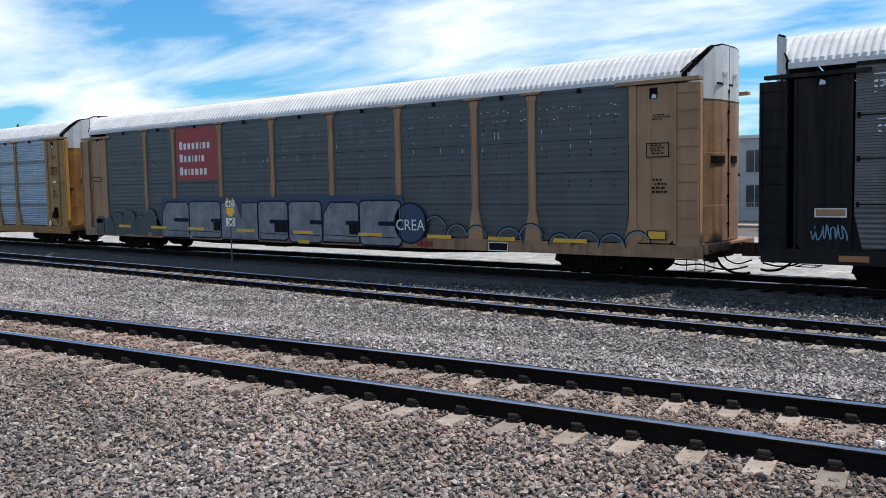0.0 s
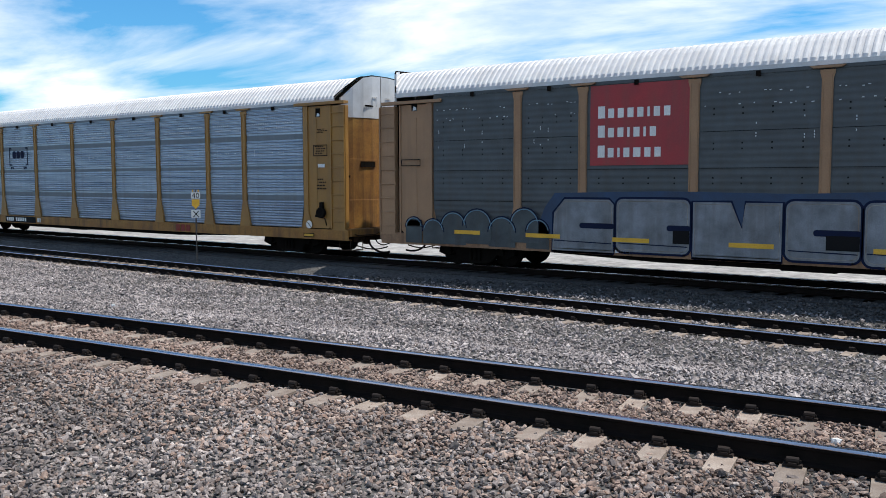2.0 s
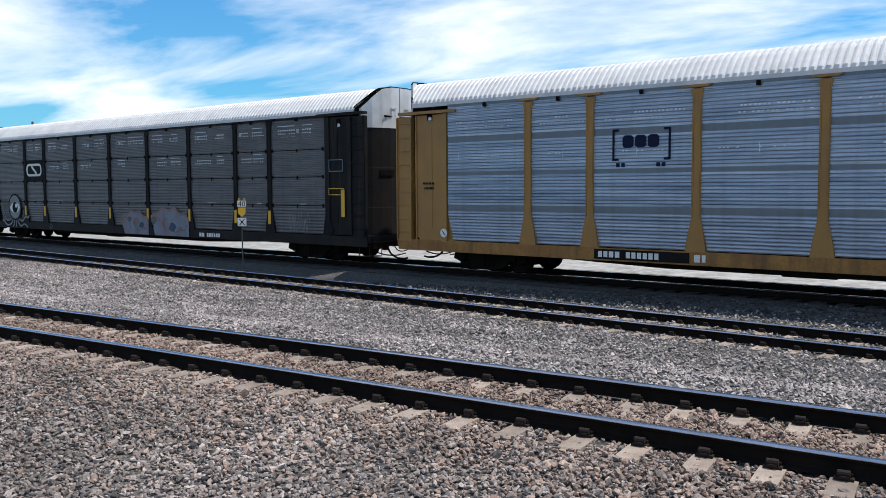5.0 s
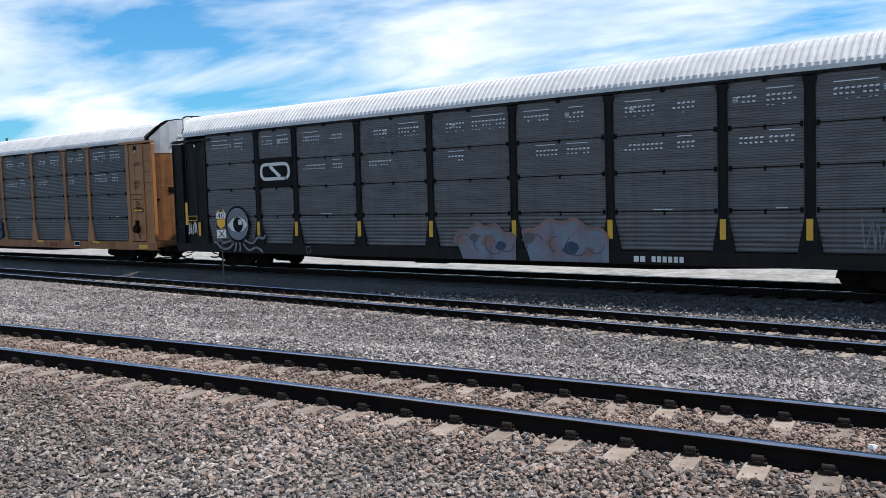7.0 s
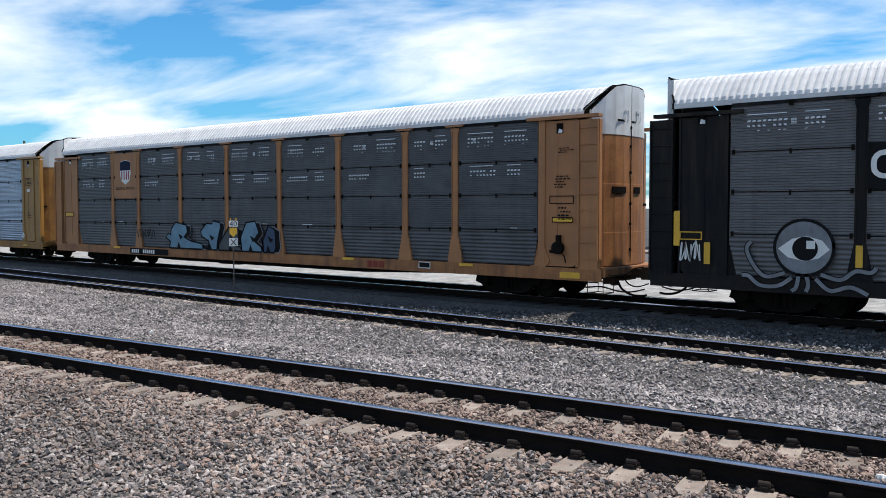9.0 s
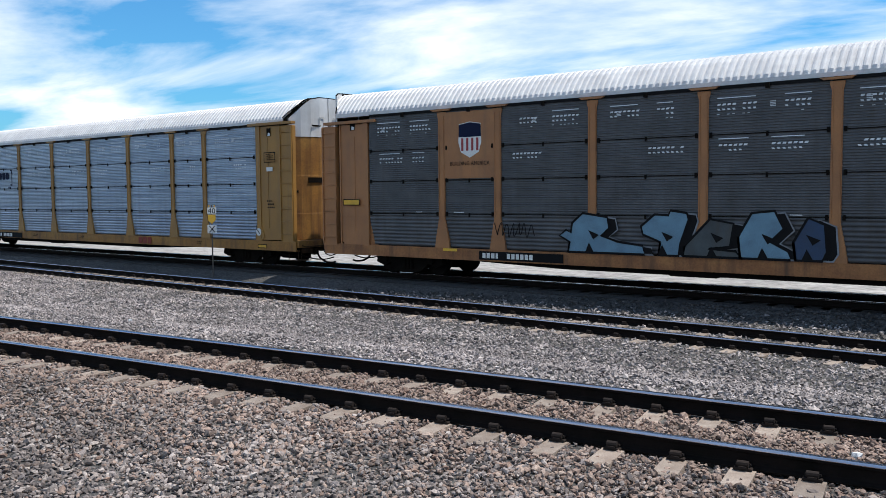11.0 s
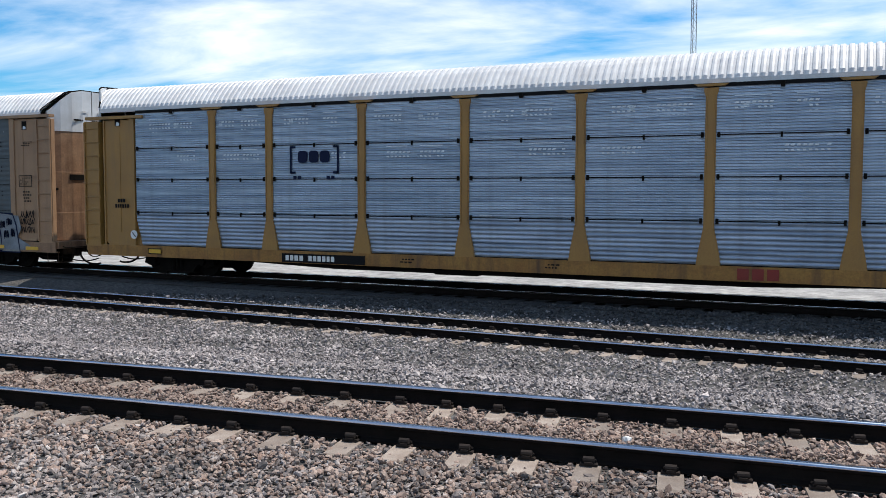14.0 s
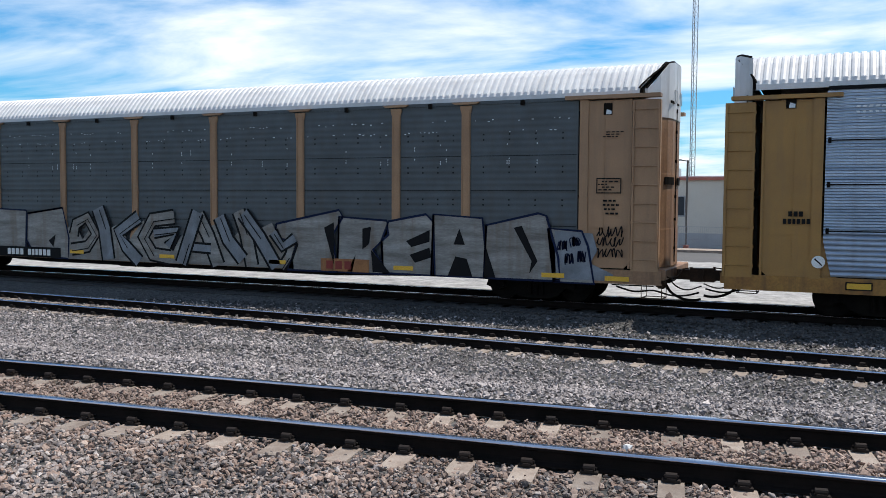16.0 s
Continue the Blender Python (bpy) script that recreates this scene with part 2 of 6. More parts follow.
M = {
    "yellow": mat("weathered_yellow_paint", (0.345, 0.176, 0.038), (0.255, 0.126, 0.03), 0.5, streak=0.35, scale=0.9, bump=0.05, grain=0.12),
    "tan": mat("faded_tan_paint", (0.37, 0.215, 0.115), (0.275, 0.155, 0.083), 0.6, streak=0.35, scale=0.9, bump=0.05, grain=0.12),
    "orange": mat("faded_orange_paint", (0.40, 0.172, 0.060), (0.285, 0.120, 0.044), 0.55, streak=0.38, scale=0.9, bump=0.05, grain=0.12),
    "black": mat("black_paint", (0.007, 0.008, 0.011), (0.012, 0.011, 0.010), 0.6, streak=0.3, scale=0.8, bump=0.04, spec=0.12),
    # tone stretched along the ribs paints in their bright highlights
    "silver": mat("galvanised_sheet", (0.45, 0.52, 0.62), (0.175, 0.228, 0.31), 0.32, metal=0.6, streak=0.35, scale=1.1, fine=12, bump=0.05, dirt=(0.17, 0.19, 0.21), grain=0.16, stretch=(0.28, 1, 9)),
    "silver_band": mat("dull_galvanised_band", (0.168, 0.192, 0.224), (0.136, 0.160, 0.184), 0.55, metal=0.4, streak=0.3, bump=0.05),
    "slate": mat("slate_grey_sheet", (0.076, 0.089, 0.098), (0.052, 0.059, 0.064), 0.5, metal=0.2, streak=0.5, dirt=(0.06, 0.055, 0.05), bump=0.06, grain=0.1),
    "dark": mat("dark_sooted_sheet", (0.098, 0.103, 0.112), (0.060, 0.062, 0.067), 0.45, metal=0.3, streak=0.5, dirt=(0.055, 0.05, 0.046), bump=0.06, grain=0.1),
    "dusty": mat("dusty_dark_sheet", (0.140, 0.142, 0.150), (0.085, 0.085, 0.089), 0.45, metal=0.3, streak=0.5, dirt=(0.07, 0.064, 0.058), bump=0.06, grain=0.12, stretch=(0.5, 1, 4)),
    "roof": mat("white_roof_sheet", (0.62, 0.62, 0.62), (0.50, 0.50, 0.51), 0.5, metal=0.1, grain=0.08, streak=0.3, dirt=(0.34, 0.32, 0.30), bump=0.05),
    "white": mat("chalky_white_paint", (0.62, 0.63, 0.64), (0.46, 0.46, 0.46), 0.55, grain=0.06, streak=0.3, dirt=(0.3, 0.26, 0.22), bump=0.05),
    "under": mat("near_black_underframe", (0.012, 0.010, 0.008), (0.006, 0.005, 0.005), 0.85, scale=3, bump=0.2, spec=0.05),
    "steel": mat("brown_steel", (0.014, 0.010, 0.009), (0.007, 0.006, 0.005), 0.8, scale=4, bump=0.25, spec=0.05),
    "bright": mat("polished_rail_head", (0.62, 0.63, 0.68), (0.45, 0.45, 0.50), 0.14, metal=1.0, scale=2, bump=0.02, stretch=(0.1, 1, 1)),
    # far track's ties: shade under the train put into the concrete colour
    "sooty_concrete": mat("shade_dark_concrete_tie", (0.10, 0.09, 0.08), (0.06, 0.055, 0.05), 0.9, scale=3.0, fine=70, bump=0.25),
    "lot": mat("pale_gravel_lot", (0.37, 0.355, 0.335), (0.20, 0.19, 0.18), 0.95, scale=1.6, fine=5, bump=0.6, grain=0.4),
    "concrete": mat("weathered_concrete_tie", (0.30, 0.25, 0.21), (0.19, 0.145, 0.115), 0.9, scale=5.0, fine=70, bump=0.3, spread=0.22, streak=0.4, dirt=(0.14, 0.10, 0.08), grain=0.3),
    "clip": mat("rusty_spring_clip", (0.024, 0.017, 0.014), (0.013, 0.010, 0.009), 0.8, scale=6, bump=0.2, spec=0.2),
    "red": mat("faded_red_paint", (0.36, 0.03, 0.035), (0.27, 0.03, 0.035), 0.55, streak=0.35, bump=0.05),
    "mark_white": mat("white_lettering_paint", (0.75, 0.75, 0.73), (0.6, 0.6, 0.58), 0.6, bump=0),
    # pale paint standing in for sky seen through openings in the sides
    "slot": mat("painted_slot_light", (0.72, 0.76, 0.80), (0.50, 0.53, 0.56), 0.6, bump=0),
    "mark_black": mat("black_lettering_paint", (0.010, 0.010, 0.011), None, 0.7, bump=0, spec=0.1),
    "mark_blue": mat("blue_lettering_paint", (0.006, 0.012, 0.042), None, 0.7, bump=0, spec=0.15),
    "mark_red": mat("rust_red_lettering_paint", (0.24, 0.022, 0.012), None, 0.6, bump=0),
    "mark_yellow": mat("yellow_reflector", (0.75, 0.42, 0.03), None, 0.4, bump=0),
    "spray_silver": mat("silver_spray_paint", (0.225, 0.245, 0.275), (0.105, 0.115, 0.13), 0.5, metal=0.1, scale=2.2, streak=0.6, dirt=(0.09, 0.08, 0.075), bump=0.03),
    "spray_pale": mat("pale_spray_paint", (0.30, 0.29, 0.27), (0.115, 0.104, 0.092), 0.6, scale=1.3, streak=0.75, dirt=(0.13, 0.085, 0.055), bump=0.03, fine=14, grain=0.28, stretch=(0.6, 1, 4)),
    "spray_blue": mat("blue_spray_paint", (0.016, 0.05, 0.12), (0.012, 0.03, 0.07), 0.55, scale=2.5, bump=0.02),
    "spray_cyan": mat("light_blue_spray_paint", (0.14, 0.27, 0.36), (0.09, 0.17, 0.24), 0.55, scale=2.5, bump=0.02),
    "spray_faded": mat("faded_blue_spray_paint", (0.15, 0.235, 0.31), (0.19, 0.125, 0.145), 0.6, scale=1.3, streak=0.5, dirt=(0.07, 0.07, 0.08), bump=0.02),
    "gear": mat("rusty_coupling_gear", (0.062, 0.036, 0.022), (0.022, 0.014, 0.010), 0.85, scale=6, bump=0.3, spec=0.2),
    "spray_green": mat("dull_green_spray_paint", (0.062, 0.078, 0.082), (0.030, 0.036, 0.042), 0.6, scale=2.5, streak=0.6, dirt=(0.055, 0.04, 0.03), bump=0.02),
    "spray_rose": mat("dull_rose_spray_paint", (0.26, 0.14, 0.13), (0.16, 0.11, 0.11), 0.6, scale=2.5, streak=0.4, bump=0.02),
    "plaster": mat("cream_wall", (0.62, 0.58, 0.50), (0.54, 0.50, 0.43), 0.9, scale=0.5, bump=0.05),
    "trim_red": mat("brick_red_coping", (0.42, 0.14, 0.10), None, 0.7, bump=0.05),
    "grey_wall": mat("grey_siding", (0.42, 0.43, 0.44), (0.34, 0.35, 0.36), 0.8, scale=0.5, streak=0.2, bump=0.05),
    "asphalt": mat("asphalt_road", (0.10, 0.095, 0.09), (0.075, 0.07, 0.068), 0.9, scale=0.4, fine=60, bump=0.2),
    "mast": mat("galvanised_mast", (0.38, 0.39, 0.40), None, 0.5, metal=0.4, bump=0.02),
    "glass": mat("window_glass", (0.05, 0.06, 0.07), None, 0.1, metal=0.0, bump=0),
    "timber": mat("grey_timber_post", (0.12, 0.10, 0.085), None, 0.9, bump=0.2),
}
M["stone"] = stone_mat("broken_ballast_stone", [(0.105, 0.089, 0.083), (0.27, 0.230, 0.213), (0.080, 0.069, 0.066), (0.37, 0.318, 0.292), (0.165, 0.131, 0.115), (0.25, 0.215, 0.205), (0.115, 0.092, 0.083), (0.43, 0.379, 0.347)])
M["stone_grey"] = stone_mat("grey_ballast_stone", [(0.135, 0.120, 0.117), (0.325, 0.289, 0.279), (0.100, 0.089, 0.088), (0.43, 0.380, 0.360), (0.210, 0.180, 0.170), (0.34, 0.305, 0.295)])
M["stone_brown"] = stone_mat("rust_stained_ballast_stone", [(0.145, 0.102, 0.083), (0.295, 0.213, 0.174), (0.100, 0.074, 0.063), (0.37, 0.286, 0.238), (0.215, 0.140, 0.108), (0.27, 0.208, 0.178)])
# ordinary stone darkened to deepen the train's shadow
M["stone_shade"] = stone_mat("shade_dark_ballast_stone", [(0.036, 0.034, 0.033), (0.078, 0.073, 0.070), (0.028, 0.027, 0.027), (0.10, 0.093, 0.088)])
for key, c1, c2 in (("yellow", (0.33, 0.165, 0.036), (0.22, 0.095, 0.022)), ("tan", (0.31, 0.18, 0.10), (0.21, 0.11, 0.058)), ("orange", (0.36, 0.156, 0.053), (0.22, 0.085, 0.030)), ("black", (0.010, 0.010, 0.012), (0.018, 0.015, 0.013))):
    M[key + "_rusted"] = mat("rusted_" + key + "_paint", c1, c2, 0.6, streak=0.85, scale=1.8, fine=22, bump=0.12, grain=0.22, spec=0.4 if key != "black" else 0.12, dirt=(0.075, 0.038, 0.022) if key != "black" else (0.022, 0.018, 0.016))
M["leaf"] = mat("green_leaf", (0.07, 0.11, 0.03), (0.04, 0.07, 0.02), 0.6, scale=3, bump=0, spread=0.3, island=True)
# gravel colour carries the train's shade on the far track
M["shade_bed"] = ground_mat("shade_dark_gravel", (0.015, 0.014, 0.014), (0.03, 0.028, 0.027), (0.05, 0.047, 0.045), 20.0)
# bed coloured darker than its stones, as shade in the gaps between them
M["bed"] = ground_mat("gravel_bed", (0.02, 0.019, 0.018), (0.055, 0.052, 0.05), (0.10, 0.095, 0.09), 22.0)


# ---- mesh helpers ----
RACK = [1.0]           # height of the racks against their drawing


def mesh(name, verts, faces, *mats, smooth=False):
    me = bpy.data.meshes.new(name)
    me.from_pydata([(v[0], v[1], v[2] * RACK[0]) for v in verts], [], faces)
    for m in mats:
        me.materials.append(m)
    if smooth:
        for p in me.polygons:
            p.use_smooth = True
    me.update()
    return me


def part(name, me, parent, label="", m=None, kind=""):
    ob = new(name, me)
    ob.parent = parent
    if m is not None:
        ob.matrix_local = m
    return tagged(ob, label, kind=kind)


def thing(name, label, category, group="", kind="", m=None):
    ob = new(name)
    if m is not None:
        ob.matrix_world = m
    return tagged(ob, label, category, group, kind)


class Build:
    """Gathers boxes, prisms, tubes and strips into one mesh."""

    def __init__(self):
        self.v, self.f = [], []

    def add(self, verts, faces):
        k = len(self.v)
        self.v += [tuple(v) for v in verts]
        self.f += [tuple(i + k for i in f) for f in faces]
        return self

    def box(self, x0, x1, y0, y1, z0, z1, bev=0.0):
        b = min(bev, (x1 - x0) / 3, (z1 - z0) / 3)
        if b <= 0:
            return self.add([(x0, y0, z0), (x1, y0, z0), (x1, y1, z0), (x0, y1, z0), (x0, y0, z1), (x1, y0, z1), (x1, y1, z1), (x0, y1, z1)],
                            [(0, 3, 2, 1), (4, 5, 6, 7), (0, 1, 5, 4), (1, 2, 6, 5), (2, 3, 7, 6), (3, 0, 4, 7)])
        return self.prism([(x0 + b, z0), (x1 - b, z0), (x1, z0 + b), (x1, z1 - b), (x1 - b, z1), (x0 + b, z1), (x0, z1 - b), (x0, z0 + b)], y0, y1)

    def prism(self, poly, y0, y1):
        """A polygon in x, z, drawn out along y."""
        n = len(poly)
        v = [(x, y0, z) for x, z in poly] + [(x, y1, z) for x, z in poly]
        f = [tuple(range(n)), tuple(range(2 * n - 1, n - 1, -1))]
        f += [(i, i + n, (i + 1) % n + n, (i + 1) % n) for i in range(n)]
        return self.add(v, f)

    def along(self, poly, x0, x1):
        """A polygon in y, z, drawn out along x."""
        n = len(poly)
        v = [(x0, y, z) for y, z in poly] + [(x1, y, z) for y, z in poly]
        f = [tuple(range(n - 1, -1, -1)), tuple(range(n, 2 * n))]
        f += [(i, (i + 1) % n, (i + 1) % n + n, i + n) for i in range(n)]
        return self.add(v, f)

    def tube(self, pts, r, n=6):
        rings = []
        for i, p in enumerate(pts):
            p = Vector(p)
            a = Vector(pts[max(0, i - 1)])
            c = Vector(pts[min(len(pts) - 1, i + 1)])
            q = (c - a).to_track_quat("Z", "Y")
            rings.append([p + q @ Vector((r * math.cos(t), r * math.sin(t), 0)) for t in [2 * math.pi * j / n for j in range(n)]])
        v = [p for ring in rings for p in ring]
        f = [(i * n + j, i * n + (j + 1) % n, (i + 1) * n + (j + 1) % n, (i + 1) * n + j) for i in range(len(pts) - 1) for j in range(n)]
        f += [tuple(range(n - 1, -1, -1)), tuple(range(len(v) - n, len(v)))]
        return self.add(v, f)

    def cyl(self, c, axis, r, half, n=20):
        c, axis = Vector(c), Vector(axis).normalized()
        return self.tube([c - axis * half, c + axis * half], r, n)

    def mesh(self, name, *mats, smooth=False):
        return mesh(name, self.v, self.f, *mats, smooth=smooth)


def ribbon(pts, w, y, thick=0.002):
    """A painted line of width w through points in x, z on a side at depth y."""
    b = Build()
    pts = [Vector((p[0], p[1])) for p in pts]
    left, right = [], []
    for i, p in enumerate(pts):
        d = (pts[min(i + 1, len(pts) - 1)] - pts[max(i - 1, 0)]).normalized()
        n = Vector((-d.y, d.x)) * w / 2
        left.append(p + n); right.append(p - n)
    k = len(pts)
    v = [(p.x, y, p.y) for p in left] + [(p.x, y, p.y) for p in right]
    b.add(v, [(i, i + 1, k + i + 1, k + i) for i in range(k - 1)])
    return b

# ---- ground ----
PHI = radians(5.62)                       # the near track runs at a small angle to the train's
E_S, E_D = Vector((math.cos(PHI), math.sin(PHI), 0)), Vector((-math.sin(PHI), math.cos(PHI), 0))
NEAR0 = Vector((0, 7.278, 0))             # on the clips of its near rail
NEAR_TOP = 0.32                           # top of its ties
LOW_TOP = 0.0                             # top of the ties of the train's track
RAIL_H = 0.17


def depth(x, y):
    return (Vector((x, y, 0)) - NEAR0).dot(E_D)


def step(a, b, v):
    u = min(1, max(0, (v - a) / (b - a)))
    return u * u * (3 - 2 * u)


MID_Y, MID_TURN, MID_TOP = 16.0, radians(-1.75), -0.35      # near rail of the middle track, its turn, top of its ties


def middle_off(x, y):
    """Distance beyond the near rail of the middle track."""
    return (y - MID_Y) * math.cos(MID_TURN) - x * math.sin(MID_TURN)


def level(x, y):
    """Height of the ground: the near track on its bank, the middle one lower, the train's between them."""
    d = depth(x, y)
    z = NEAR_TOP - 0.02 - 0.12 * step(-0.7, -3.0, d) if d < 0 else NEAR_TOP - 0.02
    z -= (NEAR_TOP - 0.01) * step(2.9, 5.2, d)
    m = middle_off(x, y)
    z -= 0.355 * step(-6.5, -0.8, m)
    rise = (m - 1.7) / max(0.3, 19.35 - y + m - 1.7)
    z += 0.135 * step(1.58, 1.72, m) + 0.22 * min(1, max(0, rise))
    z -= 0.12 * step(23.4, 24.8, y)
    return z


def build_ground():
    xs = [-2500, -900, -350, -160, -90, -65] + [-50 + 0.5 * i for i in range(161)] + [36, 48, 70, 120, 300, 900, 2500]
    ys = [-2500, -600, -150, -60, -25, -12, -6, -3] + [-1 + 0.3 * i for i in range(95)] + [28.5, 32, 36, 45, 60, 90, 150, 400, 1200, 3500]
    v = []
    for y in ys:
        for x in xs:
            bump = 0.02 * noise.noise((x * 0.9, y * 0.9, 0)) if abs(x) < 55 and -6 < y < 30 else 0
            v.append((x, y, level(x, y) + bump - 0.015))
    n = len(xs)
    f = [(j * n + i, j * n + i + 1, (j + 1) * n + i + 1, (j + 1) * n + i) for j in range(len(ys) - 1) for i in range(n - 1)]
    tagged(new("ground", mesh("ground", v, f, M["bed"], smooth=True)), "grey gravel ground of a rail yard", "ground", kind="structure")


# ---- tracks ----
RAIL_SECTION = [(-0.07, 0), (0.07, 0), (0.07, 0.012), (0.02, 0.03), (0.011, 0.05), (0.011, 0.115), (0.036, 0.13), (0.037, 0.16), (0.03, 0.17), (-0.03, 0.17), (-0.037, 0.16), (-0.036, 0.13), (-0.011, 0.115), (-0.011, 0.05), (-0.02, 0.03), (-0.07, 0.012)]


def rail_meshes(x0, x1):
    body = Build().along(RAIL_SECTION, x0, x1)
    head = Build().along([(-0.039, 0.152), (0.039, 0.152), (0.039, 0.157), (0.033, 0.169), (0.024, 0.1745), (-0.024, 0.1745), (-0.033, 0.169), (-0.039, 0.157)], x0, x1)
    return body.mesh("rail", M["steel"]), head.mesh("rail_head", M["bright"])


def tie_mesh(near_len, far_len, w=0.24, sunk=0.0, key="concrete"):
    b = Build()
    h = w / 2
    sec = [(-h, -0.145), (h, -0.145), (h * 0.86, 0.0), (-h * 0.86, 0.0)]
    n = 4
    cuts = [(-near_len, 0.86, -0.012), (-near_len + 0.02, 1.0, 0), (-0.12, 1.0, 0.0), (0.35, 0.97, -0.01), (0.76, 0.94, -0.03), (1.2, 0.97, -0.01), (far_len - 0.02, 1.0, 0), (far_len, 0.86, -0.012)]
    if sunk:
        cuts = [(-near_len, 0.86, -0.012), (-near_len + 0.02, 1.0, 0), (0.42, 1.0, 0), (0.60, 1.0, -sunk), (1.10, 1.0, -sunk), (1.28, 1.0, 0), (far_len - 0.02, 1.0, 0), (far_len, 0.86, -0.012)]
    v = []
    for y, k, dz in cuts:
        v += [(x * k, y, z + (dz if z == 0 else 0)) for x, z in sec]
    f = [tuple(range(n)), tuple(range(len(v) - 1, len(v) - n - 1, -1))]
    f += [(i * n + j, (i + 1) * n + j, (i + 1) * n + (j + 1) % n, i * n + (j + 1) % n) for i in range(len(cuts) - 1) for j in range(n)]
    return mesh("tie", v, [tuple(reversed(q)) for q in f], M[key])


def clip_mesh():
    """A cast shoulder with a sprung steel clip wound round it."""
    b = Build().box(-0.075, 0.075, -0.03, 0.045, 0, 0.022, 0.008).box(-0.035, 0.035, -0.05, 0.045, 0.022, 0.04, 0.008)
    b.tube([(-0.046, -0.012, 0.054), (0.046, -0.012, 0.054)], 0.027, 10)
    b.tube([(-0.05, 0.0, 0.045), (-0.05, 0.07, 0.03)], 0.012, 5).tube([(0.05, 0.0, 0.045), (0.05, 0.07, 0.03)], 0.012, 5)
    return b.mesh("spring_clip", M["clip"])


def build_track(label, base, ties, clip, x0, x1, tie, skew=0.0, near_gap=0.10):
    """A track whose frame has x along it and y across it, 0 at the near rail's clips."""
    t = thing("railway_track", label, "railway track", "tracks of the yard", m=base)
    body, head = rail_meshes(x0, x1)
    for y in (near_gap, near_gap + 1.51):
        r = part("rail", body, t, "", Matrix.Translation((0, y, 0)))
        part("rail_head", head, r, "polished running surface")
    for s in ties:
        k = part("tie", tie, t, "", Matrix.Translation((s, near_gap - 0.1, 0)) @ pose(0, 0, 0, 0, 0, skew))
        if clip:
            for y, flip in ((0.0, 0), (1.51, 0), (0.20, 180), (1.71, 180)):
                part("spring_clip", clip, k, "", pose(0, y, 0.0, 0, 0, flip))
    return t


NEAR_TIES = []
MIDDLE_TIES = []


def build_tracks():
    rng = random.Random(4)
    clip = clip_mesh()
    seen = [-0.705, -1.258, -1.921, -2.45, -3.001, -3.567, -4.094, -4.75, -5.337]
    ties = list(seen)
    s = seen[0]
    while s < 9:
        s += 0.575 + rng.uniform(-0.03, 0.03)
        ties.append(s)
    s = seen[-1]
    while s > -34:
        s -= 0.575 + rng.uniform(-0.03, 0.03)
        ties.append(s)
    NEAR_TIES.extend(ties)
    base = Matrix.Translation(NEAR0 + Vector((0, 0, NEAR_TOP))) @ Matrix.Rotation(PHI, 4, "Z")
    build_track("raised near track with dark steel rails on concrete ties", base, ties, clip, -140, 60, tie_mesh(0.42, 2.15), 4.4)
    ties = [-34 + 0.6 * i + rng.uniform(-0.03, 0.03) for i in range(68)]
    MIDDLE_TIES.extend(ties)
    build_track("middle track with dull brown rails on pale concrete ties", pose(0, MID_Y - 0.10, MID_TOP, 0, 0, math.degrees(MID_TURN)), ties, clip, -160, 70, tie_mesh(0.40, 2.12, sunk=0.09), 0.0)
    ties = [-40 + 0.6 * i + rng.uniform(-0.03, 0.03) for i in range(85)]
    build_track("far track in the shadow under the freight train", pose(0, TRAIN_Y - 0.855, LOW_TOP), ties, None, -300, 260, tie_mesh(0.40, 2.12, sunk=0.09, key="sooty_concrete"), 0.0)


# ---- the train ----
HALF = 13.8
POSTS = (-9.04, -7.14, -4.29, -1.435, 1.435, 4.29, 7.14, 9.04)
EDGES = (-11.92,) + POSTS + (11.92,)
SIDE = 1.52
Z_SILL0, Z_SILL1, Z_TOP = 0.74, 1.07, 5.05


